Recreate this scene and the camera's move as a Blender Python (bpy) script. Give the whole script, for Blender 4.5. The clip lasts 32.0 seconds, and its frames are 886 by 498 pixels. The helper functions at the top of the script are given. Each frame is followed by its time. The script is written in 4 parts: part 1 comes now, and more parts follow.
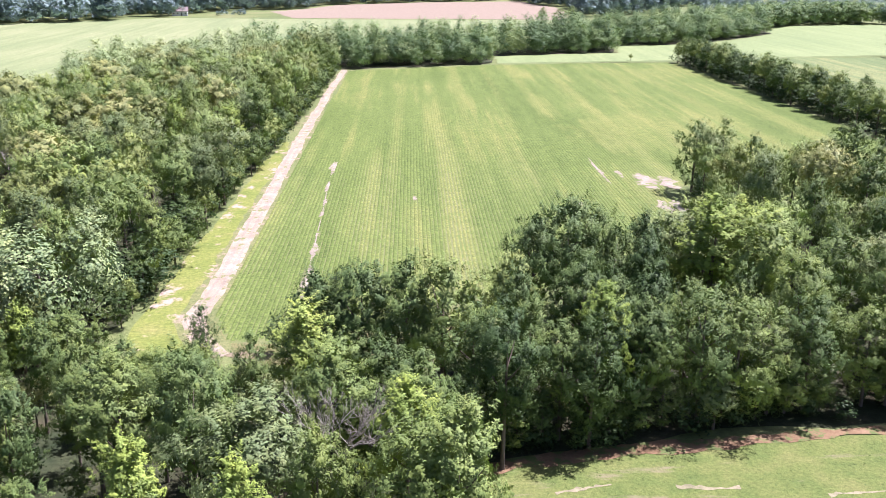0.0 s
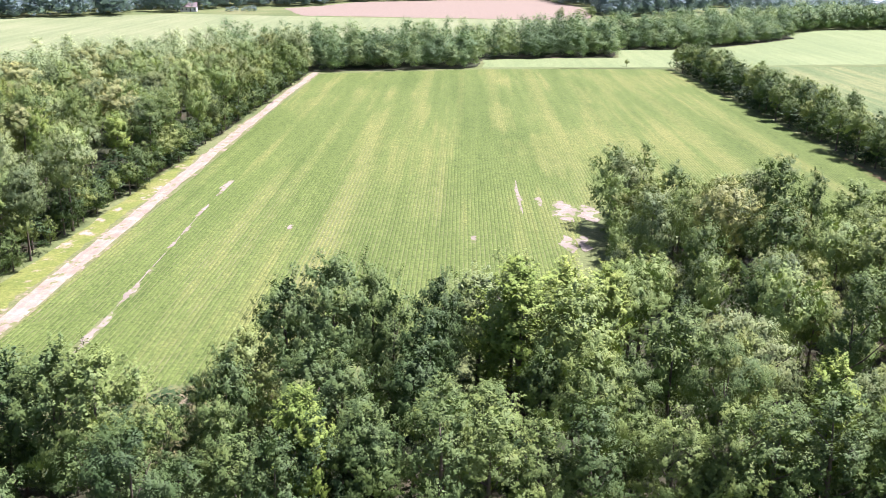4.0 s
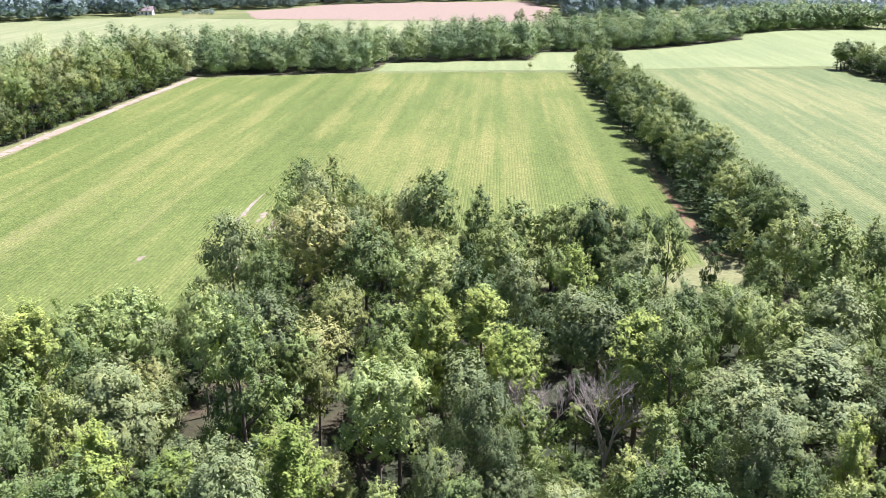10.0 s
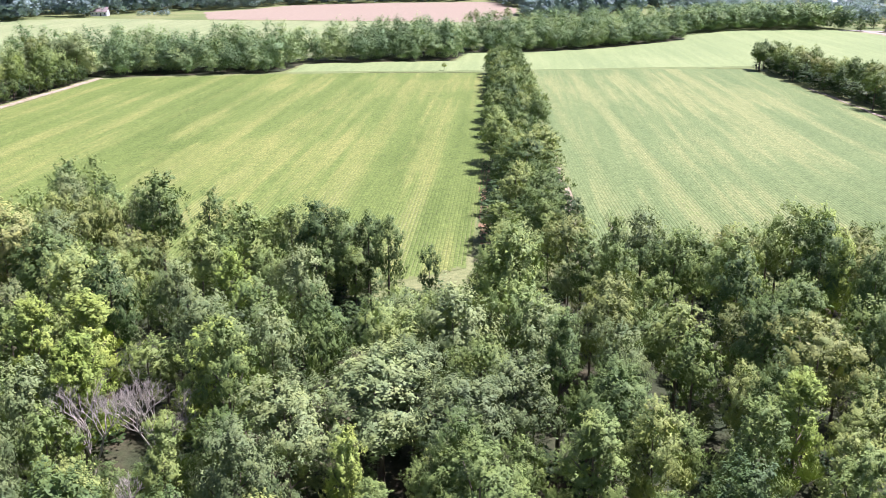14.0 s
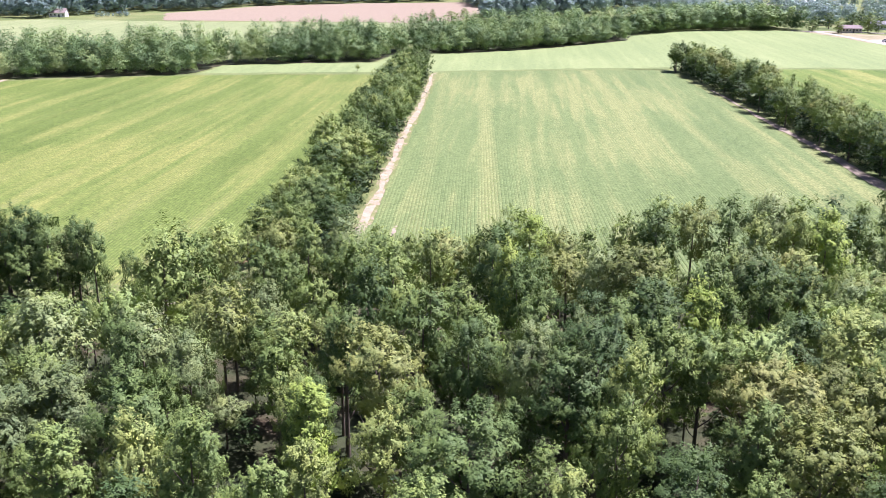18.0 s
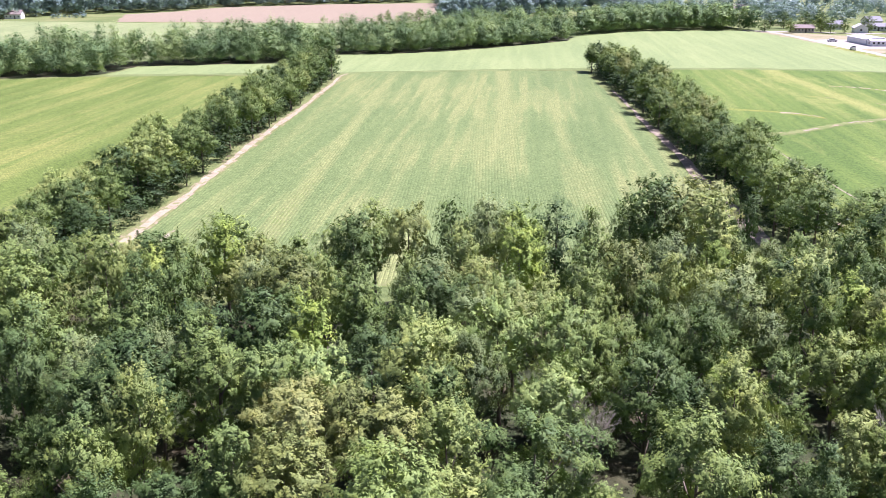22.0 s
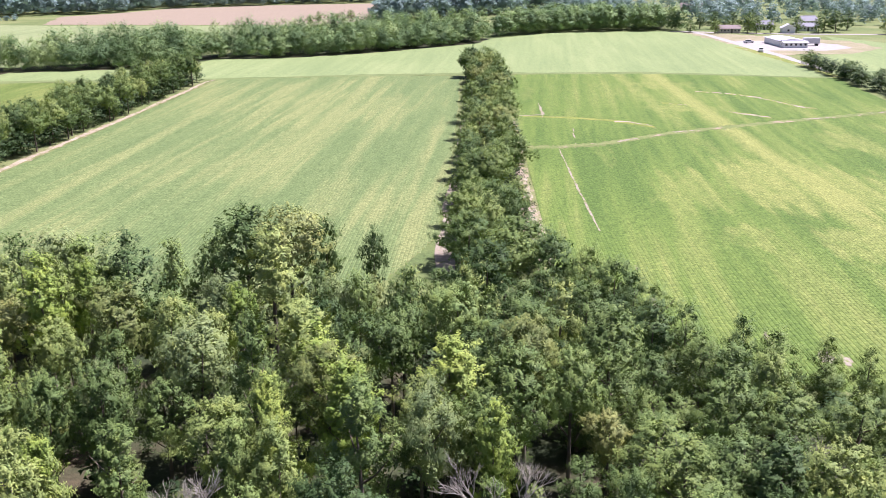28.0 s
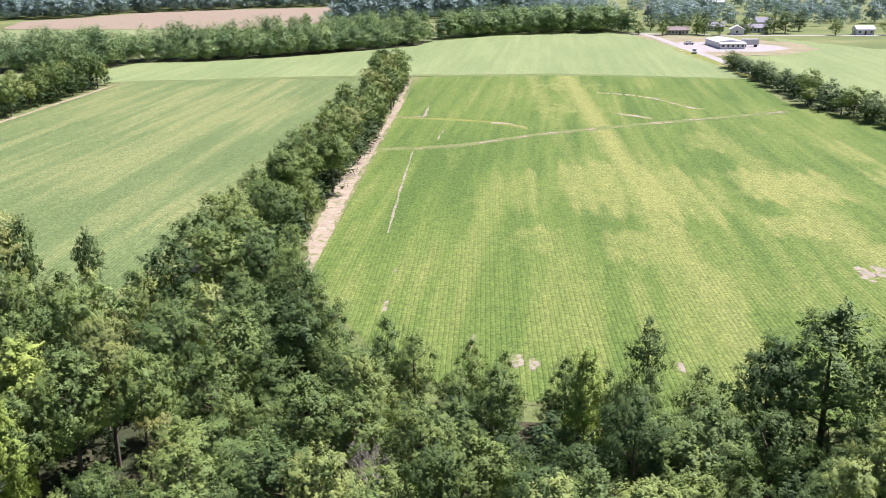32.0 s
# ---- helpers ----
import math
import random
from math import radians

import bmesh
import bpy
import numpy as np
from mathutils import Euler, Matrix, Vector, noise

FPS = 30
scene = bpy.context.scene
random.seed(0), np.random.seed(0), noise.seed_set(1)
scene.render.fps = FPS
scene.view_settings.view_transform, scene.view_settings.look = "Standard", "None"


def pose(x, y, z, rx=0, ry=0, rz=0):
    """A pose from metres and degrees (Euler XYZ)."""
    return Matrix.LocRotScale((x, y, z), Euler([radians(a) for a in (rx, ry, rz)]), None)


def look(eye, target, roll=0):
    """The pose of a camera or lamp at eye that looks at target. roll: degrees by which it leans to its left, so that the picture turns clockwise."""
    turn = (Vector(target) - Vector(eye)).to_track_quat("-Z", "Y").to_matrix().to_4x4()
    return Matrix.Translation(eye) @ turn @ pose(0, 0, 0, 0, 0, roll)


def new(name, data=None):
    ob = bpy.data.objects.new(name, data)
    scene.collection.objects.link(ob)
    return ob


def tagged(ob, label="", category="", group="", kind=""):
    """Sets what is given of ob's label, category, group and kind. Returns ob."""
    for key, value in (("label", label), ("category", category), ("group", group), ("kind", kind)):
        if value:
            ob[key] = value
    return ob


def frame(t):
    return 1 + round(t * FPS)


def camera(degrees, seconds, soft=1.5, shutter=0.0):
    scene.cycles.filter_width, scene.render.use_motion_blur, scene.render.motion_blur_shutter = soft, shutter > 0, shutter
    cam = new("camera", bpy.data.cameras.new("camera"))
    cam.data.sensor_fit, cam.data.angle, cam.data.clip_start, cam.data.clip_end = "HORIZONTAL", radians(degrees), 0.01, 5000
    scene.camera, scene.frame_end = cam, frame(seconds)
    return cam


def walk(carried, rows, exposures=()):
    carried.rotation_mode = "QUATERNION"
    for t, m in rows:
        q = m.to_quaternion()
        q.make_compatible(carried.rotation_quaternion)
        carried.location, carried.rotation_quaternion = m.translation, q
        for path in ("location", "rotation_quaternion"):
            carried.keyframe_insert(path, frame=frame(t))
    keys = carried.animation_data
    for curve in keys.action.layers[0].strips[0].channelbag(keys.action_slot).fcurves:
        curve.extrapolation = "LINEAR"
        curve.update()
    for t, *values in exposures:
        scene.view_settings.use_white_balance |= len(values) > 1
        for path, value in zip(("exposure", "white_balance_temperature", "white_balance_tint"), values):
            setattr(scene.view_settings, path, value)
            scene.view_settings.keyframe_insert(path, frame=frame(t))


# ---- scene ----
cam = camera(50.8, 32.0, soft=0.5)
PATH = [
    (0, (-0.757, 1.594, 39.404), (-0.686, 3.5, 38.804), 0.6),
    (0.5, (2.562, 3.389, 39.428), (2.618, 5.295, 38.826), 0.7),
    (1, (5.785, 5.362, 39.463), (5.829, 7.268, 38.859), 0.8),
    (1.5, (8.972, 7.568, 39.593), (9.004, 9.473, 38.987), 1.0),
    (2, (12.276, 10.112, 39.7), (12.296, 12.017, 39.094), 1.0),
    (2.5, (15.52, 12.713, 39.849), (15.531, 14.619, 39.241), 1.0),
    (4.5, (28.925, 22.557, 40.408), (28.882, 24.462, 39.799), 1.1),
    (5, (32.633, 24.16, 40.667), (32.58, 26.064, 40.057), 1.1),
    (5.5, (36.578, 25.182, 40.93), (36.516, 27.086, 40.319), 1.2),
    (6, (40.674, 25.814, 40.926), (40.606, 27.717, 40.316), 1.0),
    (6.5, (44.763, 26.524, 40.947), (44.691, 28.428, 40.336), 0.9),
    (7, (48.957, 27.366, 40.906), (48.88, 29.269, 40.295), 0.9),
    (7.5, (53.401, 28.33, 40.831), (53.319, 30.232, 40.219), 1.0),
    (8, (57.922, 29.278, 40.751), (57.834, 31.18, 40.14), 1.0),
    (8.5, (62.484, 30.155, 40.647), (62.39, 32.058, 40.038), 0.9),
    (9, (66.975, 31.15, 40.552), (66.877, 33.053, 39.944), 0.8),
    (9.5, (71.478, 32.245, 40.444), (71.375, 34.148, 39.838), 0.7),
    (10, (75.902, 33.171, 40.403), (75.795, 35.074, 39.797), 0.6),
    (10.5, (80.267, 34.03, 40.374), (80.156, 35.933, 39.769), 0.5),
    (11, (84.532, 34.913, 40.288), (84.418, 36.815, 39.683), 0.5),
    (11.5, (88.77, 35.687, 40.202), (88.652, 37.589, 39.596), 0.5),
    (12, (92.88, 35.895, 40.235), (92.763, 37.797, 39.63), 0.7),
    (12.5, (97.026, 36.133, 40.305), (96.909, 38.036, 39.7), 0.6),
    (13, (101.112, 36.482, 40.333), (100.993, 38.384, 39.728), 0.5),
    (13.5, (105.267, 36.756, 40.373), (105.146, 38.659, 39.768), 0.5),
    (14, (109.49, 36.928, 40.468), (109.368, 38.831, 39.863), 0.5),
    (14.5, (113.852, 37.154, 40.546), (113.726, 39.056, 39.94), 0.5),
    (16.5, (131.505, 39.209, 41.028), (131.369, 41.11, 40.422), 0.4),
    (17, (135.934, 39.587, 41.1), (135.795, 41.488, 40.494), 0.4),
    (17.5, (140.425, 39.885, 41.129), (140.282, 41.785, 40.523), 0.4),
    (18, (144.911, 40.258, 41.19), (144.764, 42.158, 40.585), 0.4),
    (18.5, (149.444, 40.66, 41.151), (149.293, 42.56, 40.548), 0.3),
    (19, (153.867, 41.22, 41.137), (153.712, 43.121, 40.534), 0.2),
    (19.5, (158.358, 41.941, 41.115), (158.201, 43.841, 40.512), 0.2),
    (20, (162.861, 42.809, 41.165), (162.702, 44.709, 40.561), 0.2),
    (20.5, (167.465, 43.754, 41.088), (167.302, 45.654, 40.485), 0.2),
    (21, (171.894, 44.85, 40.959), (171.727, 46.75, 40.356), 0.2),
    (21.5, (176.11, 46.076, 40.83), (175.941, 47.976, 40.228), 0.2),
    (22, (180.251, 47.333, 40.772), (180.079, 49.232, 40.169), 0.2),
    (22.5, (184.378, 48.713, 40.708), (184.204, 50.612, 40.105), 0.2),
    (23, (188.448, 50.088, 40.64), (188.272, 51.987, 40.037), 0.1),
    (23.5, (192.453, 51.61, 40.636), (192.276, 53.509, 40.033), 0.2),
    (24, (196.326, 53.175, 40.643), (196.147, 55.073, 40.039), 0.2),
    (24.5, (200.092, 54.678, 40.695), (199.915, 56.576, 40.091), 0.3),
    (25, (203.915, 56.192, 40.818), (203.736, 58.09, 40.213), 0.2),
    (25.5, (207.742, 57.639, 40.896), (207.562, 59.536, 40.291), 0.2),
    (27.5, (224.033, 60.026, 42.386), (223.842, 61.922, 41.779), -0.2),
    (28, (228.229, 60.353, 42.618), (228.036, 62.248, 42.01), -0.1),
    (28.5, (232.444, 60.621, 42.743), (232.249, 62.516, 42.134), -0.1),
    (29, (236.96, 61.054, 42.779), (236.761, 62.949, 42.171), -0.2),
    (29.5, (241.46, 61.551, 42.618), (241.256, 63.446, 42.012), -0.4),
    (30, (245.924, 62.341, 42.511), (245.716, 64.236, 41.906), -0.3),
    (30.5, (250.365, 63.242, 42.33), (250.153, 65.137, 41.726), -0.3),
    (31, (254.753, 64.136, 42.095), (254.538, 66.031, 41.492), -0.3),
    (31.5, (259.128, 65.033, 41.815), (258.911, 66.928, 41.214), -0.3),
    (32, (263.441, 65.969, 41.581), (263.221, 67.864, 40.981), -0.4),
]
walk(cam, [(t, look(eye, target, roll)) for t, eye, target, roll in PATH], [(0, 1.37, 5690, 38), (25, 1.3, 5720, 38), (32, 1.02, 5890, 30)])
from mathutils.geometry import delaunay_2d_cdt

# ---- light ----
SUN_X, SUN_Y, SUN_Z = 0.42, 0.28, 1.0
world = bpy.data.worlds.new("sky")
scene.world = world
world.use_nodes = True
wn = world.node_tree
sky = wn.nodes.new("ShaderNodeTexSky")
sky.sky_type = "NISHITA"
sky.sun_disc = False
sky.sun_elevation = math.atan2(SUN_Z, math.hypot(SUN_X, SUN_Y))
sky.sun_rotation = math.atan2(SUN_X, SUN_Y)
sky.air_density, sky.dust_density = 1.0, 2.0
wn.nodes["Background"].inputs[1].default_value = 0.05
wn.links.new(sky.outputs[0], wn.nodes["Background"].inputs[0])
sun_data = bpy.data.lights.new("sun", "SUN")
sun_data.energy, sun_data.angle, sun_data.color = 5.2, radians(0.6), (1.0, 0.96, 0.91)
sun = new("sun", sun_data)
sun.matrix_world = look((SUN_X * 200, SUN_Y * 200, SUN_Z * 200), (0, 0, 0))


# ---- materials ----
class Nodes:
    """A small builder for node materials."""

    def __init__(self, name):
        self.mat = bpy.data.materials.new(name)
        self.mat.use_nodes = True
        self.t = self.mat.node_tree
        self.bsdf = self.t.nodes["Principled BSDF"]
        self.out = self.t.nodes["Material Output"]

    def add(self, kind, **props):
        n = self.t.nodes.new(kind)
        for k, v in props.items():
            setattr(n, k, v)
        return n

    def link(self, a, b):
        self.t.links.new(a, b)

    def where(self, scale=(1, 1, 1), turn=0.0):
        g = self.add("ShaderNodeNewGeometry")
        m = self.add("ShaderNodeMapping")
        m.inputs["Scale"].default_value = scale
        m.inputs["Rotation"].default_value = (0, 0, turn)
        self.link(g.outputs["Position"], m.inputs["Vector"])
        return m.outputs[0]

    def noise(self, scale, detail=4.0, rough=0.55, stretch=(1, 1, 1), turn=0.0):
        n = self.add("ShaderNodeTexNoise")
        n.inputs["Scale"].default_value = scale
        n.inputs["Detail"].default_value = detail
        n.inputs["Roughness"].default_value = rough
        self.link(self.where(stretch, turn), n.inputs["Vector"])
        return n.outputs["Fac"]

    def ramp(self, fac, stops, smooth=False):
        r = self.add("ShaderNodeValToRGB")
        e = r.color_ramp.elements
        while len(e) < len(stops):
            e.new(0.5)
        for el, (p, c) in zip(e, stops):
            el.position, el.color = p, (*c, 1)
        if smooth:
            r.color_ramp.interpolation = "EASE"
        self.link(fac, r.inputs[0])
        return r.outputs[0]

    def mix(self, fac, a, b, blend="MIX"):
        m = self.add("ShaderNodeMix", data_type="RGBA", blend_type=blend)
        for sock, v in ((m.inputs[0], fac), (m.inputs[6], a), (m.inputs[7], b)):
            if isinstance(v, (int, float)):
                sock.default_value = v
            elif isinstance(v, tuple):
                sock.default_value = (*v, 1)
            else:
                self.link(v, sock)
        return m.outputs[2]

    def step(self, fac, lo, hi):
        m = self.add("ShaderNodeMapRange")
        m.inputs[1].default_value, m.inputs[2].default_value = lo, hi
        self.link(fac, m.inputs[0])
        return m.outputs[0]

    def bump(self, fac, strength, distance):
        b = self.add("ShaderNodeBump")
        b.inputs["Strength"].default_value, b.inputs["Distance"].default_value = strength, distance
        self.link(fac, b.inputs["Height"])
        self.link(b.outputs[0], self.bsdf.inputs["Normal"])

    def done(self, color, rough=0.9, spec=0.2, translucent=0.0):
        s = self.bsdf
        if isinstance(color, tuple):
            s.inputs["Base Color"].default_value = (*color, 1)
        else:
            self.link(color, s.inputs["Base Color"])
        s.inputs["Roughness"].default_value = rough
        s.inputs["Specular IOR Level"].default_value = spec
        if translucent:
            tr = self.add("ShaderNodeBsdfTranslucent")
            warm = self.mix(0.7, color, (0.9, 1.0, 0.35), "MULTIPLY")
            up = self.mix(1.0, warm, (1.7, 1.7, 1.7), "MULTIPLY")
            self.link(up, tr.inputs[0])
            mx = self.add("ShaderNodeMixShader")
            mx.inputs[0].default_value = translucent
            self.link(s.outputs[0], mx.inputs[1])
            self.link(tr.outputs[0], mx.inputs[2])
            self.link(mx.outputs[0], self.out.inputs[0])
        return self.mat


def leaf_material(name, dark, mid, light, per_tree=True, thin=0.05):
    """Foliage: the hue shifts from tree to tree and from leaf to leaf."""
    n = Nodes(name)
    dark, mid, light = (tuple(v * k * h for v, h in zip(c, (1.07, 1.13, 1.15))) for c, k in ((dark, 0.85), (mid, 1.0), (light, 1.05)))
    geo = n.add("ShaderNodeNewGeometry")
    if per_tree:
        info = n.add("ShaderNodeObjectInfo")
        tree = info.outputs["Random"]
    else:
        info = n.add("ShaderNodeAttribute", attribute_name="tint")
        tree = info.outputs["Fac"]
    base = n.ramp(tree, [(0.05, dark), (0.5, mid), (0.95, light)])
    lum = n.ramp(geo.outputs["Random Per Island"], [(0.0, (0.88, 0.9, 0.92)), (0.55, (1.0, 1.0, 1.0)), (1.0, (1.1, 1.08, 1.06))])
    c = n.mix(1.0, base, lum, "MULTIPLY")
    spray = n.noise(0.75, 2, 0.5)
    c = n.mix(1.0, c, n.ramp(spray, [(0.32, (0.84, 0.9, 0.95)), (0.5, (1.0, 1.0, 1.0)), (0.68, (1.2, 1.13, 1.0))]), "MULTIPLY")
    return n.done(c, rough=0.55, spec=0.1, translucent=thin)


LEAF_DARK = leaf_material("dark_foliage", (0.072, 0.116, 0.035), (0.112, 0.16, 0.045), (0.152, 0.197, 0.05))
LEAF_MID = leaf_material("mid_foliage", (0.113, 0.166, 0.045), (0.168, 0.221, 0.057), (0.226, 0.262, 0.072))
LEAF_LIME = leaf_material("lime_foliage", (0.188, 0.258, 0.044), (0.222, 0.285, 0.052), (0.25, 0.302, 0.062))
LEAF_GREY = leaf_material("grey_green_foliage", (0.14, 0.182, 0.066), (0.172, 0.215, 0.076), (0.205, 0.243, 0.088))
LEAF_OLIVE = leaf_material("olive_foliage", (0.154, 0.180, 0.049), (0.193, 0.221, 0.061), (0.236, 0.243, 0.075))
LEAF_PALE = leaf_material("pale_feathery_foliage", (0.19, 0.255, 0.07), (0.218, 0.282, 0.08), (0.246, 0.302, 0.09))
LEAF_TAN = leaf_material("tan_seeding_foliage", (0.215, 0.25, 0.078), (0.25, 0.27, 0.088), (0.285, 0.29, 0.1))
# undergrowth leaf colour lowered to paint shade into gaps below the crowns
LEAF_SHADE = leaf_material("shade_toned_undergrowth", (0.03, 0.054, 0.017), (0.043, 0.073, 0.022), (0.065, 0.092, 0.029), per_tree=False)
LEAF_WOOD = leaf_material("woodland_foliage", (0.165, 0.225, 0.088), (0.25, 0.305, 0.118), (0.325, 0.352, 0.145), per_tree=False)
LEAF_NORTH = leaf_material("north_woodland_foliage", (0.09, 0.146, 0.058), (0.14, 0.205, 0.075), (0.22, 0.275, 0.098), per_tree=False, thin=0.12)
# air haze is put into this leaf colour, paler and bluer than nearer foliage
LEAF_HAZED = leaf_material("hazed_far_foliage", (0.148, 0.202, 0.192), (0.183, 0.24, 0.225), (0.217, 0.274, 0.252), per_tree=False, thin=0.22)


def bark_material(name, a, b):
    n = Nodes(name)
    f = n.noise(3.0, 6, 0.65, (1, 1, 0.25))
    n.bump(f, 0.6, 0.05)
    return n.done(n.ramp(f, [(0.3, a), (0.7, b)]), 0.95, 0.1)


BARK = bark_material("bark", (0.09, 0.07, 0.05), (0.2, 0.17, 0.13))
DEADWOOD = bark_material("bleached_deadwood", (0.27, 0.247, 0.192), (0.41, 0.38, 0.308))


def grass_material(name, cols, big=0.03, small=1.2, soil=None, amount=0.0, along=1.0):
    n = Nodes(name)
    a = n.noise(big, 5, 0.6)
    c = n.ramp(a, [(0.3, cols[0]), (0.5, cols[1]), (0.7, cols[2])])
    f = n.noise(small, 5, 0.7)
    c = n.mix(1.0, c, n.ramp(f, [(0.25, (0.6, 0.62, 0.6)), (0.75, (1.35, 1.3, 1.3))]), "MULTIPLY")
    if soil:
        s = n.noise(0.25, 6, 0.65, (along, 1, 1))
        c = n.mix(n.step(s, 0.62 - amount, 0.7 - amount), c, soil)
    n.bump(f, 0.7, 0.15)
    return n.done(c, 0.9, 0.15)


def soil_material(name, cols, grass=None, amount=0.0):
    n = Nodes(name)
    a = n.noise(0.35, 7, 0.65)
    c = n.ramp(a, [(0.3, cols[0]), (0.55, cols[1]), (0.75, cols[2])])
    f = n.noise(4.0, 5, 0.7)
    c = n.mix(1.0, c, n.ramp(f, [(0.3, (0.8, 0.8, 0.8)), (0.7, (1.15, 1.15, 1.15))]), "MULTIPLY")
    if grass:
        s = n.noise(0.5, 6, 0.7)
        c = n.mix(n.step(s, 0.6 - amount, 0.66 - amount), c, grass)
    n.bump(f, 0.5, 0.06)
    return n.done(c, 0.95, 0.1)


def crop_material(name, deep, fresh, pale, turn, patchy=0.3, stand=False, high=0.6, grain=1.0):
    """Crop canopy: long streaks along the rows, some broad patches, and leaf-scale grain."""
    n = Nodes(name)
    patch = n.noise(0.022, 4, 0.55, (1.0, 0.6, 1.0))
    streak = n.noise(0.3, 3, 0.6, (1.0, 0.035, 1.0), turn)
    broad = n.noise(0.09, 3, 0.55, (1.0, 0.13, 1.0), turn)
    a = n.add("ShaderNodeMix", data_type="FLOAT")
    a.inputs[0].default_value = 0.45
    n.link(streak, a.inputs[2])
    n.link(broad, a.inputs[3])
    b = n.add("ShaderNodeMix", data_type="FLOAT")
    b.inputs[0].default_value = patchy
    n.link(a.outputs[0], b.inputs[2])
    n.link(patch, b.inputs[3])
    c = n.ramp(b.outputs[0], [(0.41, deep), (0.51, fresh), (high, pale)])
    if stand:
        thin = n.add("ShaderNodeAttribute", attribute_name="thin")
        torn = n.noise(0.35, 5, 0.7, (1.0, 0.4, 1.0), turn)
        edge = n.add("ShaderNodeMath", operation="MULTIPLY_ADD")
        n.link(torn, edge.inputs[0])
        edge.inputs[1].default_value = 1.1
        n.link(thin.outputs["Fac"], edge.inputs[2])
        c = n.mix(n.step(edge.outputs[0], 0.76, 1.5), c, pale)
    fine = n.noise(2.4, 5, 0.75)
    clump = n.noise(0.6, 4, 0.7)
    c = n.mix(1.0, c, n.ramp(fine, [(0.32, (1 - 0.5 * grain, 1 - 0.45 * grain, 1 - 0.5 * grain)), (0.68, (1 + 0.5 * grain, 1 + 0.45 * grain, 1 + 0.45 * grain))]), "MULTIPLY")
    c = n.mix(1.0, c, n.ramp(clump, [(0.3, (0.85, 0.87, 0.85)), (0.7, (1.15, 1.13, 1.13))]), "MULTIPLY")
    n.bump(fine, 0.5, 0.12)
    return n.done(c, 0.8, 0.1)


GRASS = grass_material("meadow_grass", ((0.085, 0.122, 0.038), (0.125, 0.157, 0.05), (0.175, 0.188, 0.078)))
VERGE = grass_material("yellow_verge_grass", ((0.115, 0.155, 0.03), (0.155, 0.188, 0.04), (0.2, 0.205, 0.062)), 0.2, 2.0, (0.33, 0.26, 0.19), 0.06)
MARGIN = grass_material("margin_grass", ((0.1, 0.14, 0.046), (0.125, 0.163, 0.055), (0.15, 0.18, 0.066)), 0.1, 1.5)
# litter tones are taken down so the colour itself holds the wood's shade
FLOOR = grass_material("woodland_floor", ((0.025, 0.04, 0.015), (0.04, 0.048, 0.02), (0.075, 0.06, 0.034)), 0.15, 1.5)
SOUTHGRASS = grass_material("mown_meadow", ((0.08, 0.12, 0.028), (0.112, 0.145, 0.036), (0.145, 0.162, 0.048)), 0.3, 3.2, (0.18, 0.165, 0.085), 0.06, 0.22)
DIRT = soil_material("pale_dirt", ((0.225, 0.185, 0.12), (0.3, 0.255, 0.175), (0.37, 0.325, 0.238)), (0.15, 0.165, 0.06), 0.06)
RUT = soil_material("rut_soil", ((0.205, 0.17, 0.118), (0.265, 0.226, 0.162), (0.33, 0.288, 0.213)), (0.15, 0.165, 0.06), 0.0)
PATCHSOIL = soil_material("washed_soil", ((0.19, 0.166, 0.116), (0.262, 0.232, 0.168), (0.325, 0.287, 0.215)), (0.14, 0.17, 0.05), 0.08)
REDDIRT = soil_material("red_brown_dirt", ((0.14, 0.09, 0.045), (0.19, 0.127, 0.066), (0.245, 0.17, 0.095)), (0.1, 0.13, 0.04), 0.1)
ROWSOIL = soil_material("tilled_soil", ((0.12, 0.14, 0.05), (0.15, 0.165, 0.064), (0.195, 0.2, 0.09)), (0.11, 0.15, 0.04), 0.1)
PINKSOIL = soil_material("pink_stubble_soil", ((0.2, 0.162, 0.108), (0.225, 0.184, 0.124), (0.255, 0.208, 0.144)))
DRYGRASS = grass_material("dry_grass", ((0.17, 0.17, 0.08), (0.22, 0.205, 0.115), (0.27, 0.235, 0.15)), 0.08, 1.5)
CORNER = grass_material("worn_grass", ((0.11, 0.13, 0.04), (0.15, 0.15, 0.055), (0.19, 0.168, 0.08)), 0.2, 1.8, (0.22, 0.175, 0.11), 0.05)
CONCRETE = soil_material("pale_concrete", ((0.25, 0.232, 0.2), (0.3, 0.285, 0.252), (0.34, 0.325, 0.295)))
CROP_A = crop_material("soybean_canopy_west", (0.078, 0.115, 0.024), (0.099, 0.138, 0.031), (0.155, 0.174, 0.047), 0.0, 0.35, True, 0.6)
CROP_B = crop_material("soybean_canopy_middle", (0.092, 0.134, 0.046), (0.111, 0.152, 0.053), (0.16, 0.186, 0.068), 0.045, 0.3, True, 0.58)
CROP_C = crop_material("soybean_canopy_east", (0.066, 0.112, 0.022), (0.092, 0.14, 0.028), (0.178, 0.2, 0.056), 0.07, 0.22, True, 0.7)
CROP_N = crop_material("soybean_canopy_north", (0.145, 0.193, 0.074), (0.164, 0.212, 0.082), (0.188, 0.232, 0.093), 0.5, grain=0.4)
CROP_FAR = crop_material("far_pasture", (0.15, 0.19, 0.08), (0.178, 0.213, 0.092), (0.215, 0.24, 0.112), 0.7, grain=0.4)
WATERWAY = grass_material("waterway_grass", ((0.108, 0.148, 0.042), (0.132, 0.168, 0.05), (0.168, 0.184, 0.066)), 0.2, 1.5, (0.25, 0.2, 0.13), 0.08)
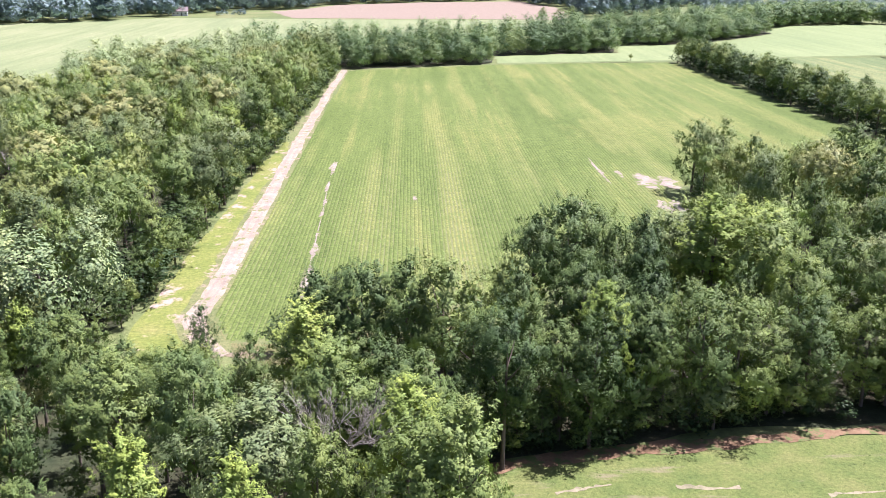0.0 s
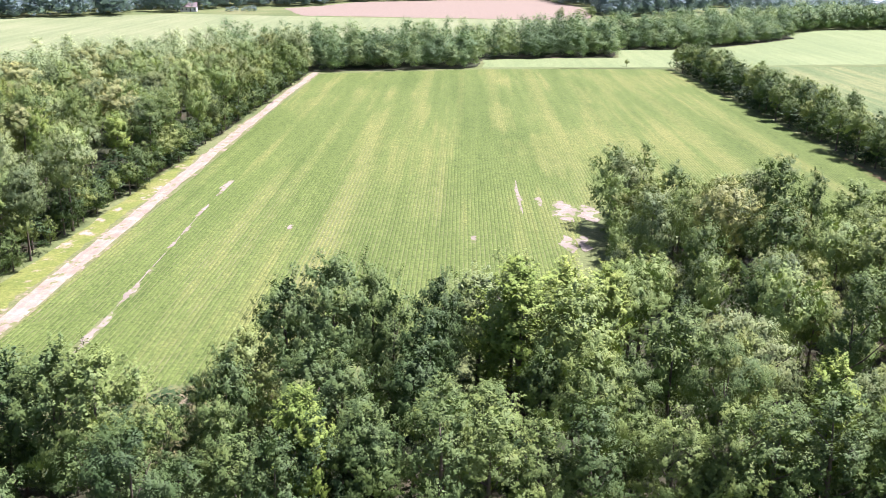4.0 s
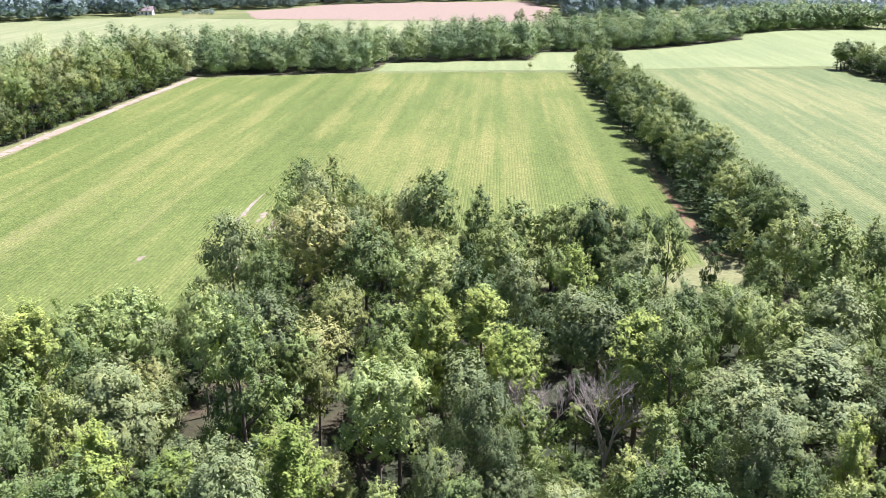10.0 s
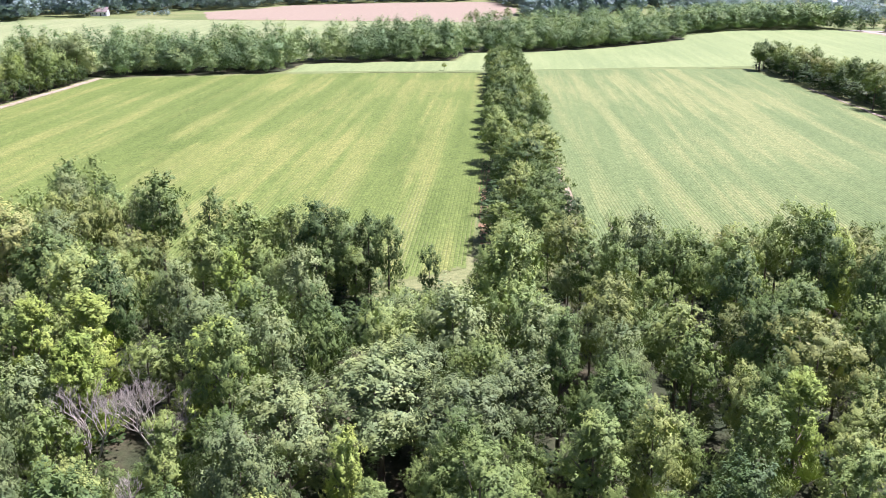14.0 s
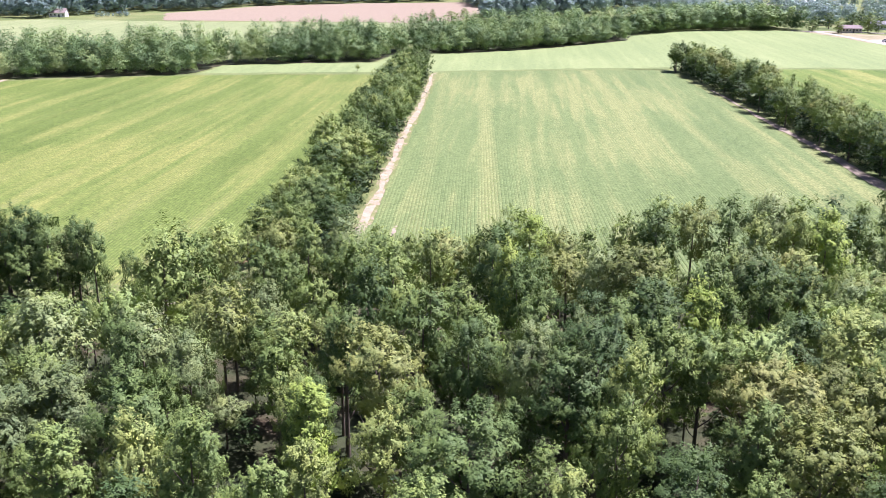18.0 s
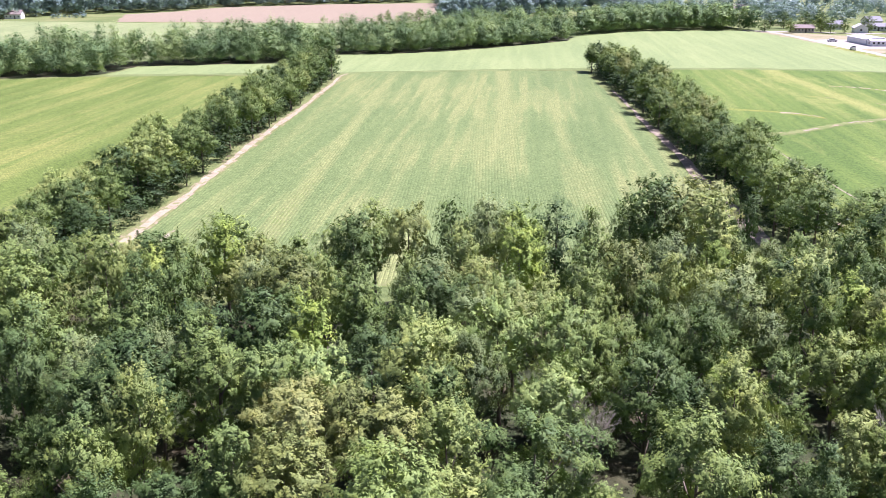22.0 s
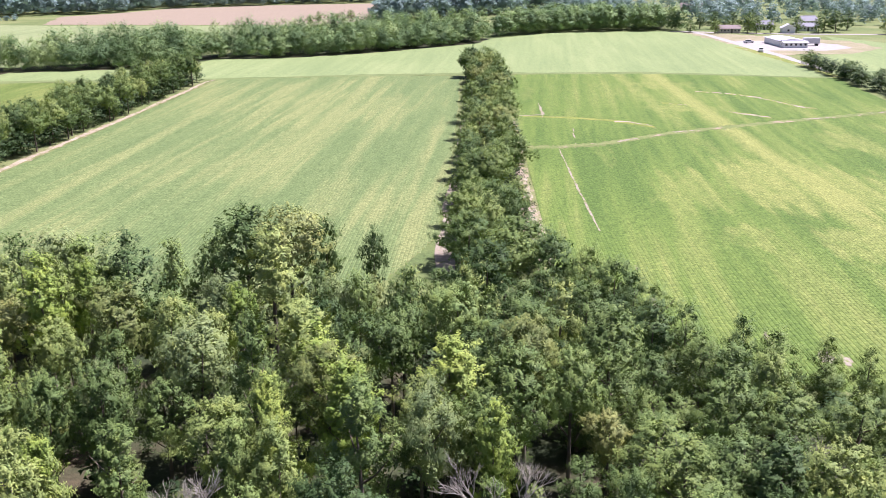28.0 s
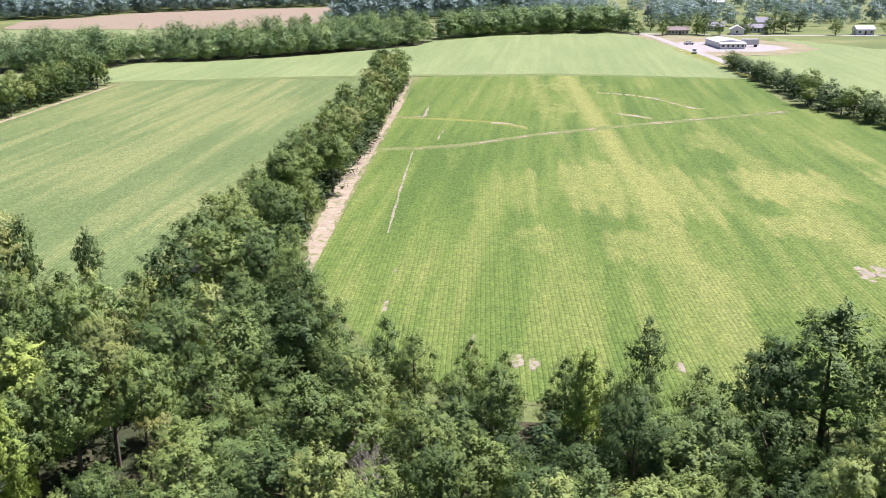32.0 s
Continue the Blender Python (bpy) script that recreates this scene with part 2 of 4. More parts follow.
BRIGHTWEED = grass_material("bright_weeds", ((0.115, 0.155, 0.028), (0.155, 0.188, 0.036), (0.195, 0.21, 0.048)), 0.25, 2.0)
WEEDS = grass_material("weedy_strip", ((0.11, 0.14, 0.045), (0.15, 0.165, 0.06), (0.19, 0.185, 0.085)), 0.25, 2.0, (0.27, 0.215, 0.15), 0.07)


# ---- geometry helpers ----
def rng(seed):
    return np.random.default_rng(seed)


def mesh_from(name, verts, faces, mats, index=None, smooth=False):
    me = bpy.data.meshes.new(name)
    verts = np.asarray(verts, dtype=np.float32)
    faces = np.asarray(faces, dtype=np.int32)
    me.vertices.add(len(verts))
    me.vertices.foreach_set("co", verts.ravel())
    k = faces.shape[1]
    me.loops.add(faces.size)
    me.loops.foreach_set("vertex_index", faces.ravel())
    me.polygons.add(len(faces))
    me.polygons.foreach_set("loop_start", np.arange(len(faces), dtype=np.int32) * k)
    for m in mats:
        me.materials.append(m)
    me.update(calc_edges=True)
    if smooth:
        me.polygons.foreach_set("use_smooth", np.ones(len(faces), dtype=bool))
    return me


def inside(poly, pts):
    """Which of the points lie within the polygon."""
    p, q = np.asarray(poly, float), np.asarray(pts, float)
    hit = np.zeros(len(q), bool)
    for (x0, y0), (x1, y1) in zip(p, np.roll(p, -1, 0)):
        cross = (y0 > q[:, 1]) != (y1 > q[:, 1])
        with np.errstate(divide="ignore", invalid="ignore"):
            hit ^= cross & (q[:, 0] < (x1 - x0) * (q[:, 1] - y0) / (y1 - y0) + x0)
    return hit


def scatter(poly, step, seed, holes=(), jitter=0.42):
    """Uneven points that fill a polygon, one about every step metres."""
    p, r = np.asarray(poly, float), rng(seed)
    lo, hi = p.min(0), p.max(0)
    xs, ys = np.meshgrid(np.arange(lo[0], hi[0], step), np.arange(lo[1], hi[1], step))
    xs = xs + (np.arange(xs.shape[0]) % 2)[:, None] * step / 2
    q = np.stack([xs.ravel(), ys.ravel()], 1)
    q += r.uniform(-jitter, jitter, q.shape) * step
    keep = inside(p, q)
    for h in holes:
        keep &= ~inside(h, q)
    return q[keep]


def sheet(name, pts, z, mat, label, category, ragged=0.0, seed=0, step=4.0):
    """A flat piece of ground with an uneven edge."""
    r, edge = rng(seed), []
    n = len(pts)
    for i in range(n):
        a, b = np.array(pts[i], float), np.array(pts[(i + 1) % n], float)
        k = max(1, int(np.linalg.norm(b - a) / step)) if ragged else 1
        for j in range(k):
            edge.append(a + (b - a) * j / k + (r.uniform(-ragged, ragged, 2) if ragged else 0))
    m = len(edge)
    cut = delaunay_2d_cdt([Vector((float(x), float(y))) for x, y in edge], [(i, (i + 1) % m) for i in range(m)], [], 1, 1e-4)
    v = np.array([(p.x, p.y, z) for p in cut[0]])
    f = np.array([t for t in cut[2] if len(t) == 3])
    a, b, c = v[f[:, 0], :2], v[f[:, 1], :2], v[f[:, 2], :2]
    back = (b[:, 0] - a[:, 0]) * (c[:, 1] - a[:, 1]) - (b[:, 1] - a[:, 1]) * (c[:, 0] - a[:, 0]) < 0
    f[back] = f[back][:, ::-1]
    return tagged(new(name, mesh_from(name, v, f, [mat])), label, category, "", "structure")


def strip(name, line, width, z, mat, label, category, ragged=0.5, seed=0, step=3.0):
    """A track of ragged width along a line; width is one number or one at each point."""
    r = rng(seed)
    line = np.asarray(line, float)
    width = np.broadcast_to(np.asarray(width, float), len(line))
    d = np.r_[0, np.cumsum(np.linalg.norm(np.diff(line, axis=0), axis=1))]
    s = np.linspace(0, d[-1], max(2, int(d[-1] / step)))
    c = np.stack([np.interp(s, d, line[:, 0]), np.interp(s, d, line[:, 1])], 1)
    w = np.interp(s, d, width)
    t = np.gradient(c, axis=0)
    t /= np.linalg.norm(t, axis=1)[:, None]
    nrm = np.stack([t[:, 1], -t[:, 0]], 1)
    def fray():
        u = r.uniform(-1, 1, len(s) + 8)
        return ragged * (1.6 * np.convolve(u, np.ones(5) / 5, "same")[4:-4] + 0.25 * r.uniform(-1, 1, len(s)))

    a = c - nrm * np.maximum(w / 2 + fray(), 0.08)[:, None]
    b = c + nrm * np.maximum(w / 2 + fray(), 0.08)[:, None]
    v = np.zeros((2 * len(s), 3))
    v[0::2, :2], v[1::2, :2], v[:, 2] = a, b, z
    i = np.arange(len(s) - 1) * 2
    me = mesh_from(name, v, np.stack([i, i + 1, i + 3, i + 2], 1), [mat])
    return tagged(new(name, me), label, category, "", "structure")


def blob(name, x, y, rx, ry, z, mat, label, category, seed):
    """A bare patch whose outline frays along the crop rows."""
    r = rng(seed)
    pts, n = [], max(12, int(2.5 * ry))
    for side in (1, -1):
        for i in range(n):
            u = (i / n * 2 - 1) * side
            pts.append((x + side * rx * (1 - u * u) ** 0.6 * r.uniform(0.45, 1.1) + rx * 0.25 * math.sin(u * 5 + seed), y - ry * u))
    return sheet(name, pts, z, mat, label, category)


# ---- plan of the ground ----
# the wood's north edge: x, y and the height of its outermost trees
EDGE = [(-60, 88, 13), (-38, 90, 9), (-34, 88, 6.5), (-29, 84, 6), (-25, 80, 5.5), (-19, 79, 7.2), (-15, 80, 7.6), (-12, 82.5, 8), (-9, 83.5, 7), (-5, 84, 6), (-1, 85, 5.5), (3, 86, 6.8), (6, 88, 10), (9, 90, 13), (12, 91, 14.5), (22, 95, 13.5), (30, 102, 14), (38, 104, 12.5),
        (43, 114, 8.5), (45.5, 128, 6.5), (47, 140, 7), (48.5, 150, 9), (49, 160, 11.5), (53.5, 160, 13), (58, 152, 11), (61, 149, 10), (67, 147, 13.5), (72, 146, 11.5), (78, 145, 12.3), (84, 145, 11.5), (89, 144, 11.6)]
EDGE += [(92.5, 143, 10), (96, 142, 7), (99.5, 140, 3), (104, 139, 3), (107, 141, 5), (110, 150, 8.5), (121, 150, 9), (127, 152, 9.5), (135, 150, 8), (141, 150, 8.5), (145, 150, 12.5),
         (149, 151, 9.5), (157, 151, 10.5), (163.5, 153, 14.6), (168, 153, 12.2), (173, 154, 14.2), (180, 155, 13.3), (187, 156, 13.3), (190, 156, 11.5), (196, 159, 15.3)]
EDGE += [(200, 160, 15), (203, 160, 10.5), (206, 159, 7.2), (211, 160, 8), (219, 161, 8.2), (223, 166, 10.8), (228, 170, 11.8), (236, 163, 10.5), (243, 150, 9.6), (252, 147.5, 8.4), (260, 145, 7.4), (268, 143, 7.4),
         (278, 141, 8.8), (283, 139, 12), (288, 138, 13.4), (330, 140, 13)]
BELT = [(-70, 40), (3, 48), (5, 67), (22, 72.5), (41, 75.5), (100, 76), (188, 82), (330, 92)] + [(x, y) for x, y, h in reversed(EDGE)] + [(-70, 88)]
WEST = [(-33, 96), (-32.5, 150), (-29.5, 212), (-26.5, 338), (-26, 346), (-60, 338), (-92, 305), (-98, 262), (-84, 222), (-110, 205), (-135, 150), (-120, 60), (-70, 40), (-70, 90), (-34, 86)]
NORTH = [(-62, 336), (-26, 342), (2, 351), (30, 363), (33, 391), (60, 401), (88, 409), (93, 442), (122, 449), (154, 471), (199, 522), (203, 548), (190, 552), (160, 540),
         (140, 505), (116, 484), (96, 468), (75, 446), (50, 424), (10, 394), (-30, 374), (-62, 356)]
NORTH_E = [(204, 552), (238, 588), (292, 604), (308, 600), (300, 640), (262, 660), (240, 640), (205, 580)]
HEDGE_W = [(108, 152), (107.5, 217), (106, 284), (103.5, 372), (113, 374), (116.5, 301), (117.5, 250), (119, 180), (121, 160)]
HEDGE_E = [(217.5, 182), (215, 219), (212.5, 270), (210, 318), (205, 374), (201.5, 399), (210.5, 401), (215, 375), (221.5, 300), (223, 270), (225.6, 210), (229, 182)]
CLEAR_A = [(74, 120), (92, 122), (101, 132), (104, 141), (88, 139), (78, 132)]
CLEAR_C = [(250, 135.5), (286, 134.5), (286, 139), (250, 140.5)]
CLEAR_B = [(4, 84), (9, 84), (9, 90), (4, 90)]


sheet("ground", [(-4500, -2500), (4500, -2500), (4500, 4500), (-4500, 4500)], 0, GRASS, "flat green farmland reaching to the horizon", "ground")
sheet("woodland_floor", BELT, 0.03, FLOOR, "woodland floor of leaf litter and low weeds, coloured dark as shade", "ground", 1.0, 2)
sheet("woodland_floor_west", WEST, 0.035, FLOOR, "woodland floor of leaf litter and low weeds, coloured dark as shade", "ground", 1.0, 3)
sheet("woodland_floor_north", NORTH, 0.035, FLOOR, "woodland floor of leaf litter and low weeds, coloured dark as shade", "ground", 1.0, 4)
sheet("field_corner", [(-22, 98), (-14, 101), (-2, 110), (6, 113), (9, 104), (7, 92), (2, 87.5), (-4, 86), (-14, 88), (-22, 91)], 0.042, CORNER, "dry grass and bare soil in the field corner", "ground", 0.8, 7, 1.5)
sheet("south_meadow", [(1, 20), (3, 65.5), (8, 68.4), (19, 70.4), (27, 71.4), (40, 73), (90, 75), (90, 20)], 0.045, SOUTHGRASS, "sunlit rough green meadow with bare streaks", "ground", 0.3, 5, 1.5)
strip("south_dirt_edge", [(1, 64), (4.2, 66.5), (8.2, 68.6), (10.6, 69.2), (19, 70.7), (27.4, 71.6), (33.5, 72.8), (39.5, 73.4), (60, 74.5)], [2, 2, 1.7, 2, 2, 1.7, 1.5, 1.6, 1.6], 0.075, REDDIRT, "red-brown dirt strip along the wood", "track", 0.45, 6, 0.7)
for i, line in enumerate([[(1.5, 64.4), (5, 65.4)], [(10.4, 64.1), (15, 65.2)], [(31.5, 63.5), (36.5, 63.9)], [(20, 64.7), (25, 64.4)]]):
    strip("bare_streak", line, 0.25, 0.06, DRYGRASS, "narrow dry streak in the meadow", "soil patch", 0.6, 370 + i, 0.35)

FIELD_W = [(-22.6, 100), (-20, 93.5), (-13, 93), (0, 101), (12, 108), (28, 114), (40, 128), (45, 164), (54, 164), (66, 153), (80, 151), (96, 149), (105, 156), (107, 217), (105.5, 284), (103, 372),
           (60, 366), (32, 360), (3, 348), (-22, 338), (-23.2, 220), (-23, 150), (-22.6, 115)]
FIELD_M = [(123, 158), (140, 156), (165, 159), (190, 161), (206, 168), (213.5, 200), (211.8, 224), (209, 276), (202, 372), (200, 398), (160, 392), (117.5, 380), (119.5, 300), (121, 230)]
FIELD_E = [(231, 186), (238, 170), (248, 153), (262, 148), (285, 145), (330, 147), (372, 160), (372, 300), (338, 330), (331, 352), (332, 402), (268, 410), (217, 402), (218, 375), (223.5, 293), (228, 234)]
sheet("field_west", FIELD_W, 0.05, ROWSOIL, "tilled soil under young soybean rows", "field")
sheet("field_middle", FIELD_M, 0.05, ROWSOIL, "tilled soil under young soybean rows", "field")
sheet("field_east", FIELD_E, 0.05, ROWSOIL, "tilled soil under young soybean rows", "field")
sheet("field_north", [(33, 364), (62, 371), (103, 378), (125, 384), (160, 394), (201, 404), (268, 413), (331, 404), (331, 440), (332, 470), (325, 510), (314, 590), (300, 600), (238, 586), (203, 546),
                      (199, 520), (154, 469), (121, 447), (94, 440), (89, 407), (61, 400), (34, 390)], 0.06, CROP_N, "smooth pale green crop field", "field", 0.6, 8)
sheet("far_pasture", [(-400, 330), (-88, 200), (-98, 262), (-92, 305), (-60, 340), (0, 385), (80, 470), (130, 560), (120, 626), (-45, 612), (-150, 615), (-235, 545), (-500, 480)], 0.04, CROP_FAR,
      "pale green pasture beyond the woods", "field", 1.0, 9)
sheet("far_stubble_field", [(-75, 620), (98, 627), (112, 660), (118, 770), (100, 880), (10, 845), (-60, 790), (-80, 722), (-100, 690)], 0.08, PINKSOIL, "pinkish-brown bare stubble field", "field", 1.5, 10)
sheet("far_field_east", [(372, 380), (520, 380), (520, 520), (410, 512), (376, 575), (371, 500)], 0.05, CROP_N, "green crop field beyond the houses", "field", 0.8, 11)

WEST_LINE = [(-20.4, 90), (-23.2, 95), (-25, 100), (-24.5, 115), (-24.8, 150), (-25, 220), (-24.9, 290), (-24, 340)]
strip("dirt_track_west", WEST_LINE, [2.6, 2.8, 2.8, 2.5, 2.1, 2.3, 2.2, 2.2], 0.09, DIRT, "pale rutted dirt farm track", "track", 0.35, 12, 2.2)
strip("track_shoulder", WEST_LINE, [4, 4.6, 4.6, 4.2, 3.6, 3.4, 3.2, 3.2], 0.08, WEEDS, "weedy shoulder of the farm track", "verge", 0.7, 361, 1.2)
for i, off in enumerate((-0.55, 0.6)):
    strip("wheel_rut", [(x + off, y) for x, y in WEST_LINE], 0.42, 0.097, RUT, "brown wheel rut of the farm track", "track", 0.3, 362 + i, 1.5)
strip("verge_west", [(-25.5, 88), (-28, 95), (-28.4, 105), (-28.3, 125), (-28, 160), (-27.4, 205)], [6, 6, 5.4, 4.6, 3.8, 2.2], 0.07, VERGE, "yellow-green grass verge beside the track", "verge", 0.6, 13, 2.0)
strip("dirt_track_middle", [(121.5, 158), (121.3, 176), (120.5, 212), (118.8, 251), (118, 301), (115, 372), (117, 381)], [2.0, 1.5, 1.3, 1.2, 1.2, 1.4, 1.2], 0.09, DIRT, "pale dirt track beside the hedgerow", "track", 0.5, 14, 2.0)
# rut soil, darker than the track dirt, puts hedge shade into the strip's colour
strip("dirt_track_hedge_shade", [(216, 182), (214.8, 205), (213.5, 223), (212, 257), (210, 290), (206.5, 345)], [3, 2.8, 2.4, 1.8, 1.2, 0.7], 0.09, RUT, "brown dirt strip darkened for the hedgerow's shade", "track", 0.6, 15, 2.0)
strip("dirt_edge_east", [(230.5, 183), (229.5, 193), (227.4, 213), (225.6, 230), (224, 250), (223.4, 270), (221, 316), (217, 360), (213.2, 396)], [1.2, 1.6, 3.6, 3.0, 2.8, 1.9, 1.8, 1.4, 1.0], 0.09, DIRT, "pale bare soil edge of the east field", "track", 0.7, 16, 1.6)
strip("track_shoulder", [(121.5, 158), (121.3, 176), (120.5, 212), (118.8, 251), (118, 301), (115, 372)], [3.8, 3.4, 3, 2.8, 2.6, 2.6], 0.08, WEEDS, "weedy shoulder of the dirt track", "verge", 0.6, 365, 1.5)
strip("soil_shoulder", [(230.5, 183), (229.5, 193), (227.4, 213), (225.6, 230), (224, 250), (223.4, 270), (221, 316), (217, 360), (213.2, 396)], [3, 3.4, 5.4, 4.8, 4.4, 3.4, 3.2, 2.8, 2.4], 0.08, WEEDS, "weedy margin of the bare soil edge", "verge", 0.8, 366, 1.5)
# dark red-brown soil here includes the hedge's shade in its tone
strip("dirt_edge_hedge_west", [(107.6, 160), (106.5, 190), (106, 220), (105, 260)], [1.8, 1.7, 1.3, 0.8], 0.09, REDDIRT, "brown dirt strip darkened for the hedgerow's shade", "track", 0.5, 17, 2.0)
strip("grass_waterway", [(224, 270), (234, 272), (244, 276.5), (259, 290), (281, 304), (304, 317), (329, 331), (346, 327)], 2.5, 0.083, WATERWAY, "weedy grass waterway with bare soil", "waterway", 0.7, 18, 1.5)
strip("field_margin", [(33, 362), (62, 369), (103, 376), (125, 383), (160, 393), (201, 403), (268, 411), (331, 402)], 5.0, 0.1, MARGIN, "dark grassy margin between two fields", "verge", 1.3, 19, 2.0)


# ---- bare soil in the crop: x, y and half sizes ----
SCRUB = [(98, 138), (106, 136.5), (107, 140), (103, 143.5), (97, 142)]
sheet("scrub_soil", SCRUB, 0.075, VERGE, "dry scrubby soil at the wood edge", "soil patch", 0.8, 371, 0.9)
strip("scrub_path", [(100, 137.5), (102.5, 140.5), (104.5, 145)], [1.6, 2.2, 1.4], 0.085, PATCHSOIL, "bare pale soil at the wood edge", "soil patch", 0.5, 372, 0.8)
BARE = [(-15.5, 179, 0.8, 6), (-15.3, 163, 0.5, 3.5), (-14.9, 152.8, 0.35, 1.8), (-14.7, 145, 0.4, 2.2), (-14.4, 134, 0.4, 1.4), (-14.1, 126, 0.6, 3.4), (-13.8, 113, 0.6, 6.5), (0, 155.3, 0.6, 1.2),
        (35.8, 176, 0.45, 13), (39.2, 174, 0.8, 3), (43, 168, 2.6, 6.5), (46.6, 167, 1.8, 5.5), (41.5, 150, 1.2, 4.5), (43.8, 150.5, 1.2, 4), (27.8, 151.5, 0.6, 1.4)]
BARE += [(126.6, 176, 0.5, 5), (306.5, 191, 1.3, 3.4), (308.8, 192, 1.2, 3),
        (255.4, 163, 0.35, 2.2), (242.6, 187, 0.5, 1), (243.6, 172.5, 0.5, 2.4), (260.6, 158, 0.9, 1.8), (262.4, 157.5, 0.8, 1.6), (278, 158, 0.7, 1.4), (229.5, 318, 0.35, 7), (237.2, 286, 0.3, 11)]
# where the stand is thin and yellow: x, y and half sizes
WORN = [(255.5, 234, 6, 17, 0.85), (271, 240, 6.5, 23, 0.7), (287, 235, 8, 20, 1.0), (308, 242, 9, 14, 0.9), (261.5, 203.5, 4.5, 7, 0.75), (277, 201, 5, 9, 0.55), (289, 183, 8, 8, 0.55), (303, 214, 5, 7, 0.8), (243, 261, 2.2, 10, 0.5),
        (231.5, 200, 2, 10, 0.5), (238, 364, 15, 24, 0.45), (268, 378, 12, 9, 0.5), (270, 330, 12, 6, 0.5), (332, 238, 8, 22, 0.9), (314, 196, 6, 12, 0.7), (352, 245, 7, 22, 0.8), (325, 275, 7, 12, 0.7), (300, 285, 6, 12, 0.55), (318, 302, 6, 8, 0.5)]
WORN += [(55, 215, 18, 22, 0.6), (80, 330, 9, 20, 0.6), (20, 190, 3, 30, 0.7), (36, 260, 3, 26, 0.7), (5, 230, 2.5, 40, 0.7), (-8, 160, 2, 40, 0.7), (-20, 170, 2.5, 60, 0.7), (92, 240, 3, 40, 0.7), (66, 300, 5, 20, 0.6)]
WORN += [(150, 240, 6, 26, 0.6), (172, 260, 7, 40, 0.6), (192, 220, 5, 20, 0.6), (140, 320, 8, 20, 0.6), (180, 330, 10, 20, 0.6)]
for i, (x, y, rx, ry) in enumerate(BARE):
    blob("bare_patch", x, y, rx, ry, 0.1, PATCHSOIL, "bare pale soil where the crop failed", "soil patch", 300 + i)
strip("bare_streak", [(-13.9, 112), (-14.2, 127), (-14.6, 143), (-15.3, 164), (-15.6, 184)], (0.12, 0.08, 0.06, 0.2, 0.1), 0.115, PATCHSOIL, "narrow bare row of pale soil", "soil patch", 0.12, 351, 1.5)
# washed-out streaks: their line, and the width at each point
STREAKS = [[(277.8, 364.2), (284.7, 361.7), (289.9, 358.2), (294.8, 352.8), (297.4, 347.4), (300.9, 339.8), (303.8, 334.1), (306.8, 332.7)], [(280.2, 326.6), (283.5, 322.2), (286.9, 319.5), (290.7, 316.1)],
           [(248.4, 306.9), (251.4, 306.5), (254, 304), (257.3, 300.9)], [(264.1, 339.5), (268, 337.6), (271.3, 336.6)], [(262, 292.3), (267, 295.3)], [(299, 314.3), (306, 318)], [(247, 279), (252, 283.6)], [(322, 327.2), (327, 330)]]
WIDE = [(0.2, 1.5, 1.1, 1.7, 0.3, 0.4, 1.8, 1.0), (0.5, 1.2, 1.9, 1.4), (1.9, 1.7, 0.3, 0.9), (0.3, 1.0, 0.7), (0.9, 0.5), (0.6, 0.9), (0.8, 0.5), (1.0, 1.4)]
for i, (line, wide) in enumerate(zip(STREAKS, WIDE)):
    strip("bare_streak", line, wide, 0.112, PATCHSOIL, "washed-out streak of bare pale soil", "soil patch", 0.6, 340 + i, 0.7)
    if i < 4:
        strip("weedy_streak", line, np.array(wide) + 2.2, 0.1, BRIGHTWEED, "yellow-green weeds round the washed-out streak", "weeds", 0.9, 390 + i, 1.0)
strip("bare_streak", [(233.4, 268.6), (235.4, 242.6), (237.4, 218.4), (238.7, 204.6)], (0.3, 0.4, 0.34, 0.2), 0.14, PATCHSOIL, "narrow bare row of pale soil", "soil patch", 0.16, 343, 1.2)
strip("bare_streak", [(219.6, 313.2), (226.4, 313.8), (229.8, 315.2), (229.3, 322), (228.4, 334.9)], (0.8, 0.7, 0.8, 0.6, 0.3), 0.14, PATCHSOIL, "narrow bare row of pale soil", "soil patch", 0.2, 349, 1.0)
strip("weedy_streak", [(220, 313.7), (237.6, 311.3), (247, 308.5), (258, 299)], 2.6, 0.087, BRIGHTWEED, "yellow-green weedy streak through the crop", "weeds", 0.9, 350, 1.5)


# lanes through the crop where nothing was sown
LANES = [(np.array([(224, 270), (234, 272), (244, 276.5), (259, 290), (281, 304), (304, 317), (329, 331)], float), 1.3), (np.array([(220, 313.7), (237.6, 311.3), (247, 308.5), (258, 299)], float), 1.0)]
LANES += [(np.array(line, float), 0.5) for line in STREAKS[:4]]


